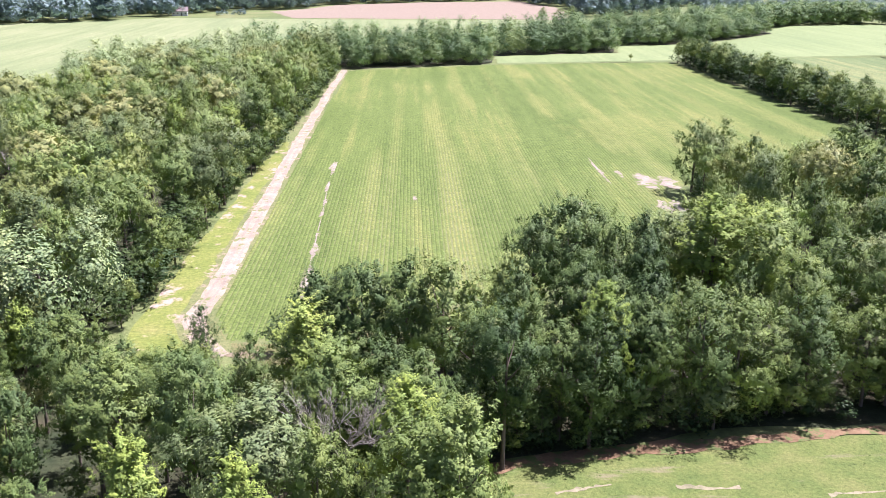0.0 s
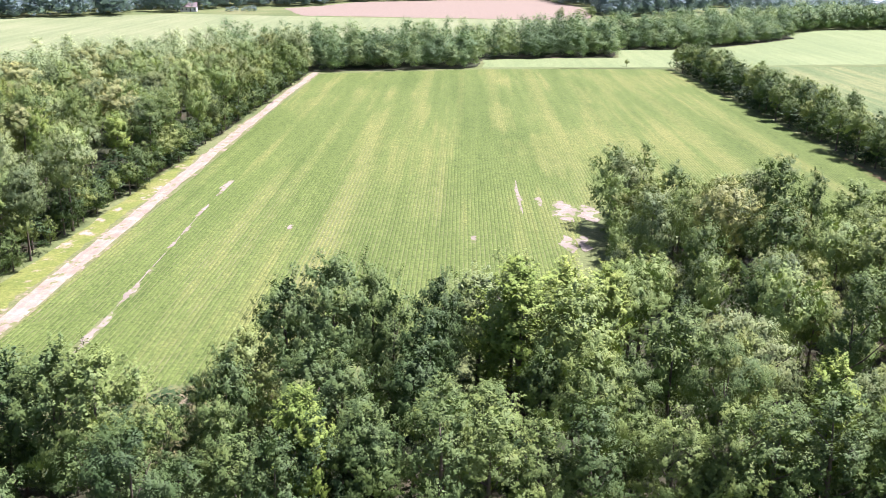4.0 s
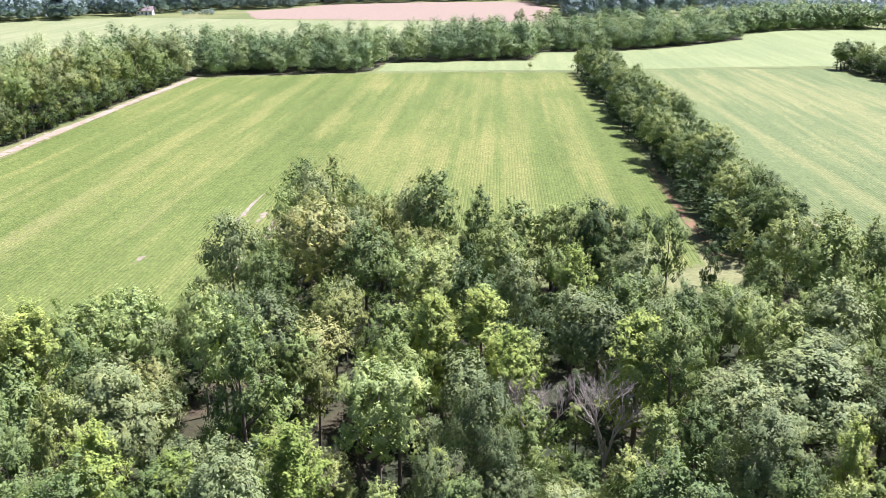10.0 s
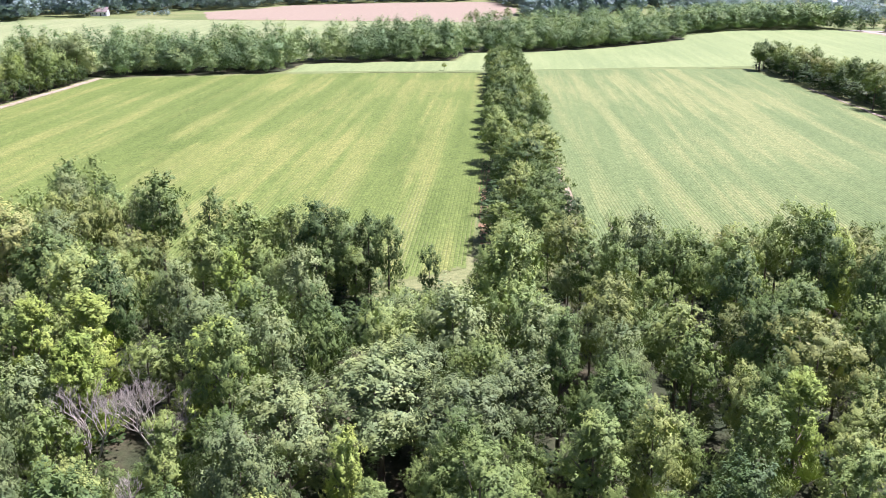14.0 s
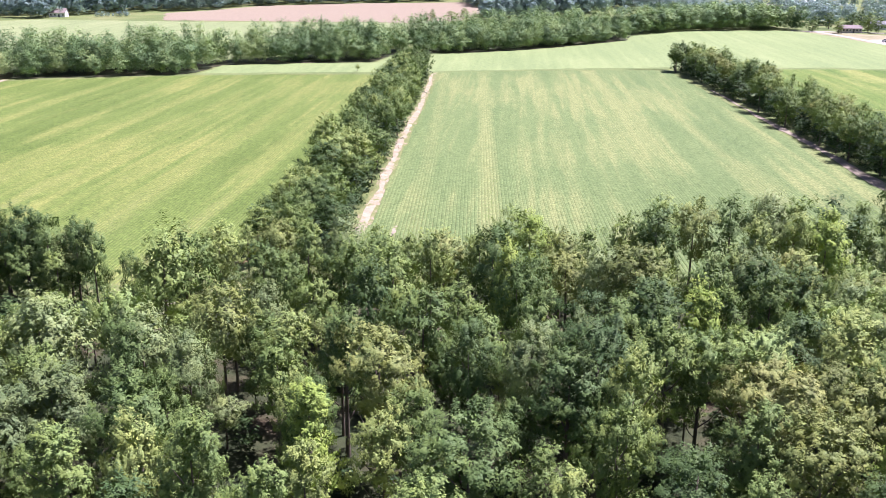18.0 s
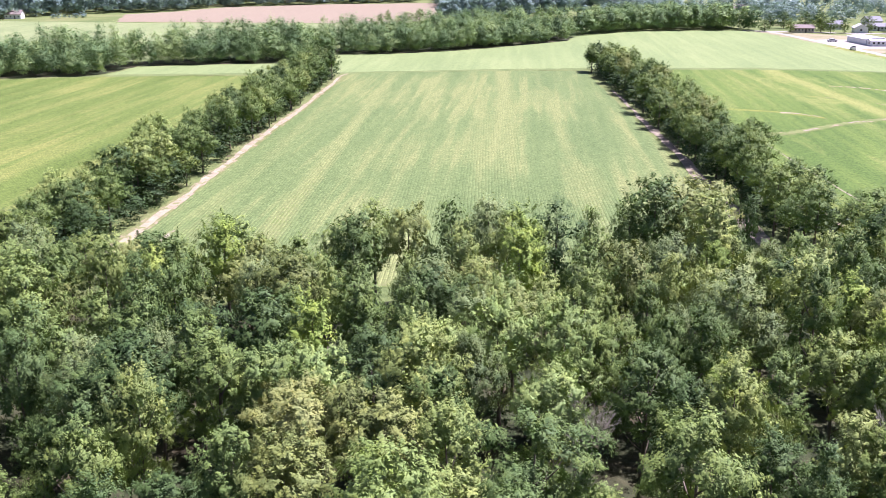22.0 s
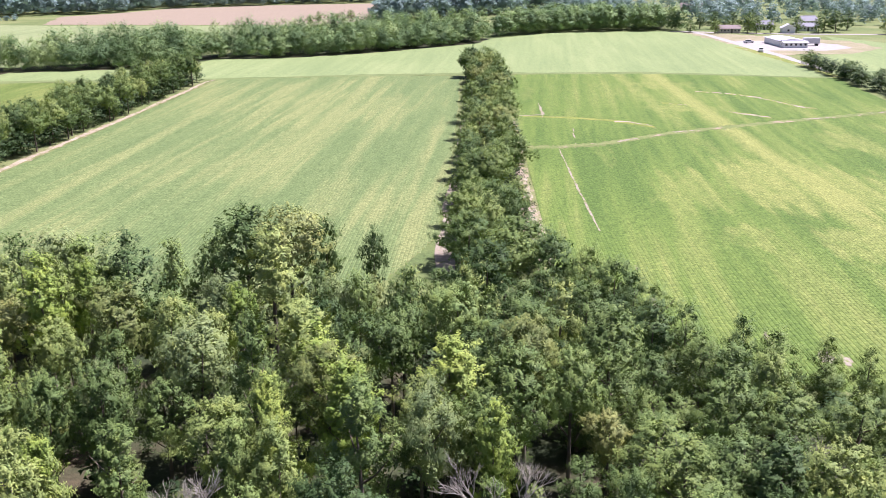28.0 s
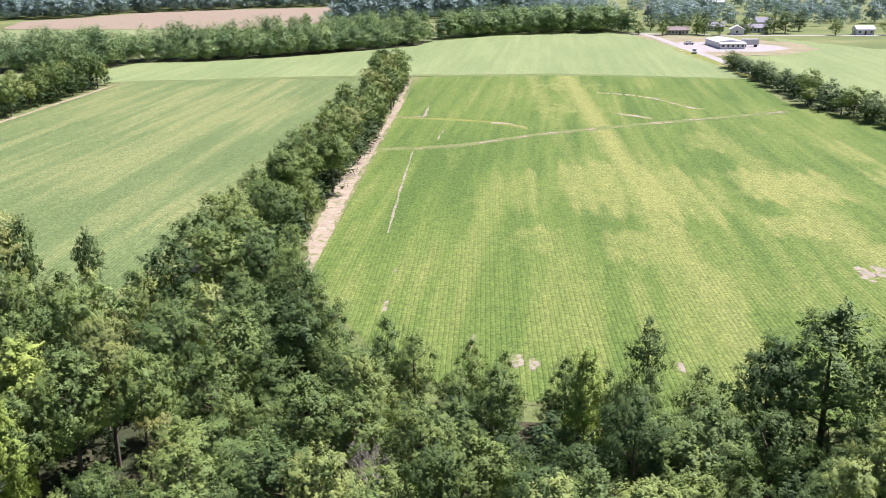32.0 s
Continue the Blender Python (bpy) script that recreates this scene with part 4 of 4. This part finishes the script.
for x, y in scatter(BELT, 8.0, 36, (CLEAR_A, CLEAR_B, CLEAR_C, SCRUB)):
    if any(abs(x - a) < 3 and -4.5 < y - b < 2.5 for a, b, k in DEAD):
        continue
    roof = float(np.interp(x, ex, eh)) + 0.33 * max(0.0, float(np.interp(x, ex, ey)) - y)
    tree(mixed(dice, {"hornbeam": 55, "cherry": 30, "maple": 15} if x > 232 else MIX_PALE if 70 < x < 122 and y > 98 else {"maple": 40, "ash": 25, "elm": 20, "willow": 10, "poplar": 5}), x, y, min(dice.uniform(3, 5.5), 0.5 * roof), 1, dice.uniform(1.1, 1.5), dice, group="saplings of the wood", noun="_sapling")
for d in range(0, 62, 4):
    x = d + dice.uniform(-1, 1)
    y = float(np.interp(x, (0, 5, 22, 41, 62), (62, 69.5, 74.5, 77.5, 78.5))) + dice.uniform(0, 1.2)
    tree(mixed(dice, {"hornbeam": 65, "maple": 15, "ash": 20}), x, y, dice.uniform(10, 13), 0, dice.uniform(0.95, 1.2), dice)
    tree("hornbeam", x + 2 + dice.uniform(-0.6, 0.6), y - 0.3 + dice.uniform(0, 0.8), dice.uniform(4.5, 7.5), 0, dice.uniform(1.1, 1.5), dice)
for hedge, seed, kinds in ((HEDGE_W, 32, {"oak": 34, "maple": 24, "linden": 20, "hornbeam": 14, "ash": 8}), (HEDGE_E, 33, {"oak": 36, "maple": 22, "linden": 18, "hornbeam": 16, "elm": 8})):
    for x, y in scatter(hedge, 4.6, seed, (BELT,)):
        tree(mixed(dice, kinds), x, y, dice.uniform(6.5, 11.4), 1, dice.uniform(0.95, 1.35), dice, group="hedgerow trees")
WEST_EDGE = [(-31.6, 98), (-31, 150), (-28.7, 212), (-26.3, 338), (-37, 338), (-46, 280), (-70, 236), (-84, 215), (-96, 170), (-78, 120), (-66, 98)]
TAN = [(-62.7, 170), (-80.6, 193), (-54.6, 173), (-47.8, 173.5), (-41, 199), (-62, 262), (-70, 261), (-44, 250), (-73, 225), (-54.3, 138), (-52, 218), (-86, 206), (-60, 205)]
for x, y in TAN:
    tree("ailanthus", x, y, dice.uniform(14, 15.5), 1, dice.uniform(1.25, 1.5), dice)
    taken.append((x, y, 5.0))
for x, y in scatter(WEST_EDGE, 6.4, 34):
    if free(x, y):
        tree(mixed(dice, {"maple": 10, "linden": 22, "ash": 8, "willow": 28, "elm": 6, "ailanthus": 2, "locust": 26, "poplar": 4}), x, y, dice.uniform(10.5, 15), 1, dice.uniform(0.85, 1.2), dice, group="trees beside the track")
for d in np.arange(98, 336, 4.2):
    x = float(np.interp(d, (98, 150, 212, 338), (-32, -31.4, -29, -26.8)))
    tree(mixed(dice, {"hornbeam": 60, "linden": 40}), x + dice.uniform(-0.7, 0.3), d + dice.uniform(-1, 1), dice.uniform(4, 8.5), 1, dice.uniform(0.9, 1.3), dice, group="trees beside the track")
EAST_TREES = [("oak", 331.5, 434, 8, 1.5), ("maple", 336, 406, 6, 1.2), ("oak", 335, 397, 8, 1.2), ("oak", 337, 372, 8.5, 1.3), ("maple", 339, 362, 8, 1.2), ("elm", 337.5, 344, 12, 1.1), ("oak", 341, 337, 10, 1.2),
              ("elm", 343, 322, 10, 1.2), ("oak", 345.5, 314, 10, 1.3), ("oak", 349, 306, 10, 1.3), ("maple", 352, 298, 10, 1.2), ("oak", 356, 290, 10, 1.3), ("maple", 333, 428, 5, 1.6),
              ("maple", 334.5, 383, 6, 1.5), ("oak", 341, 351, 8, 1.3), ("maple", 335.5, 339, 7, 1.3), ("maple", 341, 326, 6.5, 1.6)]
for kind, x, y, h, w in EAST_TREES:
    tree("hornbeam" if kind == "oak" else "linden", x, y, h * 0.85, 1, w * 1.3, dice, group="trees along the east ditch")
for x, y, h, w in ((319, 619, 9, 1.2), (327, 620, 10, 1.2), (333.5, 600, 11, 1.3), (341, 595, 11, 1.3), (383, 602, 12, 1.4), (389, 602, 12, 1.4), (367, 596, 6, 1), (310, 594, 7, 1.6), (352, 640, 10, 1.2), (400, 618, 11, 1.3), (344, 588, 9, 1.2), (352, 590, 8, 1.2), (368, 601, 9, 1.3), (347, 612, 10, 1.3), (322, 586, 8, 1.3), (378, 594, 8, 1.2), (412, 590, 10, 1.3), (440, 592, 11, 1.4), (92, 616, 4, 1), (87, 640, 6, 1.3),
                   (90, 651, 7, 1.2), (102, 652, 6, 2.4), (110, 653, 8, 1.4)):
    tree("hornbeam", x, y, h, 1, w * 1.15, dice, "dark green rounded shade tree in the distance", "distant shade trees")
tree("hornbeam", 273.6, 151.5, 8.2, 1, 0.95, dice)
tree("hornbeam", -21.3, 88, 6.6, 0, 0.9, dice)
tree("maple", 87.5, 377.5, 2.8, 1, 1.3, dice, "small lone bush on the field margin", "field bushes")


def dead_tree(x, y, height, seed):
    """A leafless tree: a forking stem and many fine bare twigs."""
    r = random.Random(seed)
    boughs, twigs = [], []

    def grow(p, d, length, rad, depth):
        q = p + d * length
        m = p + d * length * 0.5 + Vector((r.uniform(-1, 1), r.uniform(-1, 1), r.uniform(-0.3, 0.5))) * length * 0.07
        (boughs if depth > 3 else twigs).append(([p, m, q], [rad, rad * 0.8, rad * 0.6], 5 if depth > 3 else 3))
        if depth == 0:
            return
        for i in range(3 if depth > 1 else 4):
            side = Vector((r.uniform(-1, 1), r.uniform(-1, 1), r.uniform(-0.1, 0.7)))
            grow(p + d * length * r.uniform(0.5, 1.0), (d * 1.0 + side * 0.72).normalized(), length * r.uniform(0.55, 0.78), rad * 0.62, depth - 1)

    base = Vector((0, 0, 0))
    grow(base, Vector((r.uniform(-0.08, 0.08), r.uniform(-0.08, 0.08), 1)).normalized(), height * 0.36, 0.17, 6)
    e = new("dead_tree")
    e.matrix_world = pose(x, y, 0.02)
    new("trunk", limbs_mesh("trunk", boughs, DEADWOOD)).parent = e
    new("bare_crown", limbs_mesh("bare_crown", twigs, DEADWOOD)).parent = e
    return tagged(e, "bare grey dead tree with bleached twigs", "dead tree", "dead trees of the wood")


for i, (x, y, h) in enumerate(DEAD):
    dead_tree(x, y, h, 900 + i)
    for k in range(5):
        a = k * 1.257 + dice.uniform(-0.4, 0.4)
        tree(mixed(dice, {"hornbeam": 60, "maple": 40}), x + 2.4 * math.cos(a), y + 2.4 * math.sin(a) - 0.6, dice.uniform(2.6, 4.4), 1, dice.uniform(1.3, 1.7), dice, group="saplings of the wood", noun="_sapling")


# ---- woods too dense to count ----
def wood(name, pts, heights, leaves, size, mat, seed, label, wide=1.0, front=None):
    r = rng(seed)
    shapes = [("round", 3.2, 0.5, 13.0, 22, 1.5), ("round", 2.9, 0.4, 12.6, 24, 1.35), ("cone", 2.8, 0.5, 13.1, 20, 1.3)]
    models = [crown_arrays(shapes[i % 3], leaves, size, seed + i, 0.6, 0.9, max(40, leaves // 14), 0.95, 1.0, 0.3)[0] for i in range(6)]
    out, tint = [], []
    for x, y in pts:
        v = models[r.integers(6)]
        a, f = r.uniform(0, 6.283), r.uniform(*heights) / 13.0
        w = f * wide * r.uniform(1.0, 1.3)
        if front:
            fx, fy = zip(*front)
            f *= min(1.0, 0.55 + max(0.0, y - float(np.interp(x, fx, fy))) / 32)
            w = (0.4 + 0.5 * f) * wide * r.uniform(0.8, 1.3)
        c, s = math.cos(a) * w, math.sin(a) * w
        tint.append(np.full(len(v), r.beta(1.6, 1.8)))
        out.append(np.stack([v[:, 0] * c - v[:, 1] * s + x, v[:, 0] * s + v[:, 1] * c + y, v[:, 2] * f], 1))
    V = np.concatenate(out)
    me = mesh_from(name, V, np.arange(len(V)).reshape(-1, 3), [mat])
    me.attributes.new("tint", "FLOAT", "POINT").data.foreach_set("value", np.concatenate(tint).astype(np.float32))
    return tagged(new(name, me), label, "woods", "", "stuff")


wood("west_woods", scatter(WEST, 6.4, 41, (WEST_EDGE,)), (10, 15.5), 2800, 0.3, LEAF_WOOD, 61, "dense mixed green broadleaf wood", 1.05)
wood("north_woods", scatter(NORTH, 5.0, 42), (9, 16), 1900, 0.36, LEAF_NORTH, 71, "dense dark green wood along the far field edge", 1.3, NORTH[:12])
wood("north_woods", scatter(NORTH_E, 5.6, 43), (9, 14.5), 900, 0.55, LEAF_NORTH, 72, "dense dark green wood beside the far field", 1.3)
FAR_W = [(-420, 520), (-300, 530), (-230, 545), (-173, 582), (-183, 624), (-153, 618), (-148, 660), (-120, 697), (-80, 726), (-67, 785), (10, 848), (80, 890), (80, 990), (-420, 900)]
FAR_N = [(100, 815), (125, 790), (118, 660), (130, 650), (160, 690), (205, 730), (215, 800), (300, 860), (300, 960), (100, 960)]
wood("far_woods", scatter(FAR_W, 9.5, 44), (12, 19), 560, 0.9, LEAF_HAZED, 81, "distant woodland with pale blue haze in its leaf colour", 1.25)
wood("far_woods", scatter(FAR_N, 9.5, 45), (12, 19), 560, 0.9, LEAF_HAZED, 82, "distant woodland with pale blue haze in its leaf colour", 1.25)
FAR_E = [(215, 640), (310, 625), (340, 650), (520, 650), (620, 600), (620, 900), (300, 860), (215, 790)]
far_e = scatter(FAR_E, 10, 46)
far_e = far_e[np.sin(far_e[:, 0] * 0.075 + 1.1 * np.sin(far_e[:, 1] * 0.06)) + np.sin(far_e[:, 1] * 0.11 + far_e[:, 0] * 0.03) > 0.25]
wood("far_woods", far_e, (7, 14), 480, 0.8, LEAF_HAZED, 83, "distant trees round the houses", 1.25)
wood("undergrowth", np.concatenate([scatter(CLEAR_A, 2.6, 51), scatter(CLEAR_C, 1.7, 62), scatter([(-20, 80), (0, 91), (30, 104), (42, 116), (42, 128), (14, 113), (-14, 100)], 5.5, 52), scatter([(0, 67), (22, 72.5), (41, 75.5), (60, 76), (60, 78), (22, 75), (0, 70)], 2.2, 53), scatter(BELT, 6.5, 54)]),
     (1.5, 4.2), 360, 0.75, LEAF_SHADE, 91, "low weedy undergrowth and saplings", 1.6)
LEAF_MEADOW = leaf_material("meadow_weeds", (0.09, 0.128, 0.03), (0.112, 0.145, 0.036), (0.135, 0.158, 0.045), per_tree=False)
wood("meadow_weeds", scatter([(3, 58), (4, 63.6), (9, 66.6), (19, 68.8), (28, 69.8), (40, 71.4), (60, 72.4), (56, 66), (47, 62), (36, 59.5), (24, 57), (12, 56)], 0.55, 60), (0.03, 0.08), 50, 1.5, LEAF_MEADOW, 99, "clumps of weeds in the rough meadow", 5.5)
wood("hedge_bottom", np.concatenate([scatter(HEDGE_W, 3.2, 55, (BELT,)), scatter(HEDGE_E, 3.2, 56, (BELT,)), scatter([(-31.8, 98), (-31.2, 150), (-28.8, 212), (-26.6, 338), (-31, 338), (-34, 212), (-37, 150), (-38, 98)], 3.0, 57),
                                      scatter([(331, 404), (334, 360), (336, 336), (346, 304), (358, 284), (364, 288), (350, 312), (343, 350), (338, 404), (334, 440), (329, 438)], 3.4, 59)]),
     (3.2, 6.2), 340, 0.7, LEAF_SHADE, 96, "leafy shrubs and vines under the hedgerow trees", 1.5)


# ---- the houses beyond the north field ----
def plain(name, color, rough=0.6, spec=0.3, metal=0.0):
    n = Nodes(name)
    f = n.noise(1.5, 5, 0.6)
    c = n.mix(1.0, color, n.ramp(f, [(0.3, (0.88, 0.88, 0.88)), (0.7, (1.06, 1.06, 1.06))]), "MULTIPLY")
    n.bsdf.inputs["Metallic"].default_value = metal
    return n.done(c, rough, spec)


WHITE = plain("white_siding", (0.72, 0.72, 0.7))
BRICK_TAN = plain("tan_brick", (0.48, 0.4, 0.34))
ROOF_GREY = plain("grey_shingle", (0.22, 0.22, 0.23), 0.9)
ROOF_BROWN = plain("brown_shingle", (0.2, 0.165, 0.145), 0.9)
ROOF_METAL = plain("pale_metal_roof", (0.5, 0.49, 0.52), 0.45, 0.4)
PANE = plain("dark_glass", (0.03, 0.035, 0.04), 0.1, 0.5)
DOOR = plain("dark_door", (0.08, 0.07, 0.07), 0.5)
RUBBER = plain("rubber", (0.03, 0.03, 0.03), 0.8)
SILVER = plain("silver_paint", (0.45, 0.45, 0.46), 0.35, 0.5)


def part(name, bm, material, parent, label=""):
    me = bpy.data.meshes.new(name)
    bmesh.ops.recalc_face_normals(bm, faces=bm.faces[:])
    bm.to_mesh(me)
    bm.free()
    me.materials.append(material)
    ob = new(name, me)
    ob.parent = parent
    return tagged(ob, label)


def box(x, y, z, w, d, h):
    """A box on z, centred in x and y, with softened edges."""
    bm = bmesh.new()
    bmesh.ops.create_cube(bm, size=1, matrix=Matrix.Translation((x, y, z + h / 2)) @ Matrix.Diagonal((w, d, h, 1)))
    bmesh.ops.bevel(bm, geom=bm.edges[:], offset=min(w, d, h) * 0.04, segments=1, affect="EDGES")
    return bm


def gable(w, d, low, rise, over, thick):
    """A pitched roof with overhang; the ridge runs along x."""
    bm = bmesh.new()
    a, b = w / 2 + over, d / 2 + over
    drop = rise * over / (d / 2)
    prof = [(-b, low - drop), (0, low + rise), (b, low - drop), (b, low - drop + thick), (0, low + rise + thick), (-b, low - drop + thick)]
    ends = [[bm.verts.new((x, y, z)) for y, z in prof] for x in (-a, a)]
    for i in range(6):
        bm.faces.new((ends[0][i], ends[0][(i + 1) % 6], ends[1][(i + 1) % 6], ends[1][i]))
    for e in ends:
        bm.faces.new((e[0], e[1], e[4], e[5]))
        bm.faces.new((e[1], e[2], e[3], e[4]))
    return bm


def shell(w, d, h, rise):
    """Walls with their two gable ends."""
    bm = bmesh.new()
    prof = [(-d / 2, 0), (-d / 2, h), (0, h + rise), (d / 2, h), (d / 2, 0)]
    ends = [[bm.verts.new((x, y, z)) for y, z in prof] for x in (-w / 2, w / 2)]
    for i in (0, 1, 2, 3):
        bm.faces.new((ends[0][i], ends[0][i + 1], ends[1][i + 1], ends[1][i]))
    for e in ends:
        bm.faces.new(e)
    return bm


def house(name, x, y, w, d, h, rise, turn, walls, roof, label, windows=4, doors=1, wide=0.95, group="houses of the village"):
    e = new(name)
    e.matrix_world = pose(x, y, 0.0, 0, 0, turn)
    part("wall", shell(w, d, h, rise), walls, e)
    part("roof", gable(w, d, h, rise, 0.5, 0.18), roof, e)
    spots = windows + doors
    for i in range(spots):
        u = -w / 2 + w * (i + 0.5) / spots
        if i % max(1, spots // max(1, doors)) == spots // 2 and doors:
            part("door", box(u, -d / 2, 0, wide, 0.14, min(2.1 if wide < 2 else 3.2, h - 0.2)), DOOR, e)
        else:
            win = part("window", box(u, -d / 2, 0.95, 1.25, 0.12, 1.15), WHITE, e)
            part("pane", box(u, -d / 2 - 0.05, 1.05, 1.0, 0.06, 0.95), PANE, win)
    for sx in (-1, 1):
        win = part("window", box(sx * w / 2, 0, 0.95, 0.12, 1.3, 1.15), WHITE, e)
        part("pane", box(sx * (w / 2 + 0.05), 0, 1.05, 0.06, 1.05, 0.95), PANE, win)
    return tagged(e, label, "house", group)


house("house", 330.5, 594, 11, 7, 2.5, 1.5, 3, BRICK_TAN, ROOF_BROWN, "low tan brick house with a brown roof", 5)
house("house", 355, 621, 9, 7.5, 2.7, 2, -8, WHITE, ROOF_GREY, "white house with a grey pitched roof", 4)
house("house", 362.5, 597, 8, 7, 2.7, 1.9, 82, WHITE, ROOF_METAL, "white house with a pale metal roof", 3)
house("house", 375, 611, 12, 7, 2.6, 1.6, 2, WHITE, ROOF_GREY, "long white house with a grey roof", 5)
house("house", 387, 652, 9, 8, 3, 2.5, 12, WHITE, ROOF_GREY, "small white house among the trees", 3)
house("house", 338, 780, 15, 10, 3.2, 3, -5, BRICK_TAN, ROOF_BROWN, "distant house with a brown roof", 4)
house("house", 396, 890, 16, 10, 3.4, 3, 5, WHITE, ROOF_METAL, "distant white farm building", 4)
house("shed", 428, 597, 9, 7, 3, 1.6, 4, WHITE, ROOF_METAL, "white shed with a pale metal roof", 2)
house("house", -152, 640, 10, 8, 3, 2.4, 10, WHITE, ROOF_BROWN, "white farmhouse beside the far wood", 3, group="far farm")
house("warehouse", 344, 527, 20, 12, 2.7, 0.8, 97, WHITE, ROOF_METAL, "white metal warehouse with a pale low roof", 0, 3, 3.0, "village sheds")
house("workshop", 345, 513.2, 11, 5, 2.4, 0.5, 7, WHITE, ROOF_METAL, "white metal workshop with dark roller doors", 2, 3, 2.6, "village sheds")
sheet("farm_yard", [(304, 602), (312, 560), (322, 520), (330, 478), (362, 486), (384, 512), (380, 548), (352, 568), (330, 585)], 0.085, DRYGRASS, "dry worn grass round the yard", "yard", 2.0, 605, 3.0)
sheet("concrete_yard", [(324, 545), (325, 497), (356, 499), (371, 512), (369, 528), (354, 546)], 0.1, CONCRETE, "pale concrete yard round the warehouse", "yard", 0.5, 601)
sheet("east_pasture", [(339, 334), (374, 296), (374, 378), (372, 505), (362, 487), (341, 476), (335, 440), (335, 404), (334, 360)], 0.07, CROP_N, "green pasture beyond the ditch", "field", 0.8, 606)
strip("gravel_drive", [(312, 594), (317, 575), (325, 512), (331, 470), (335, 420)], [4, 4, 5, 4, 2.5], 0.11, CONCRETE, "pale gravel drive", "road", 0.4, 602, 3.0)
strip("village_street", [(300, 600), (360, 587), (420, 588), (520, 590)], 5, 0.1, CONCRETE, "pale village street", "road", 0.2, 603, 6.0)
strip("dry_verge", [(320, 512), (327, 470), (332, 430), (333, 402)], [4, 6, 5, 3], 0.1, VERGE, "dry grass verge beside the drive", "verge", 0.8, 604, 3.0)


def vehicle(name, x, y, turn, paint, length, tall, label):
    e = new(name)
    e.matrix_world = pose(x, y, 0.12, 0, 0, turn)
    part("body", box(0, 0, 0.35, length, 1.85, 0.75), paint, e)
    part("cabin", box(-length * 0.05, 0, 1.1, length * 0.5, 1.65, tall - 1.1), PANE, e)
    part("roof", box(-length * 0.05, 0, tall, length * 0.46, 1.6, 0.08), paint, e)
    for sx in (-1, 1):
        for sy in (-1, 1):
            bm = bmesh.new()
            bmesh.ops.create_cone(bm, cap_ends=True, segments=14, radius1=0.36, radius2=0.36, depth=0.24, matrix=Matrix.Translation((sx * length * 0.32, sy * 0.86, 0.36)) @ Matrix.Rotation(radians(90), 4, "X"))
            part("wheel", bm, RUBBER, e)
    return tagged(e, label, "car", "parked cars")


vehicle("pickup_truck", 325.5, 491, 80, WHITE, 5.2, 1.8, "white pickup truck parked beside the drive")
vehicle("parked_car", 328.5, 532, 20, SILVER, 4.5, 1.5, "silver car parked on the concrete yard")
trailer = new("trailer")
trailer.matrix_world = pose(355, 522, 0.12, 0, 0, 7)
part("body", box(0, 0, 1.0, 7.5, 2.5, 2.6), SILVER, trailer)
for sx in (-2.6, 2.6):
    part("wheel", box(sx, 0, 0, 0.9, 2.2, 0.98), RUBBER, trailer)
tagged(trailer, "grey box trailer beside the workshop", "trailer")
wood("farm_bushes", scatter([(-128, 640), (-112, 652), (-110, 658), (-130, 648)], 4, 58), (2, 4), 160, 1.6, LEAF_HAZED, 97, "row of rounded farm bushes", 1.8)
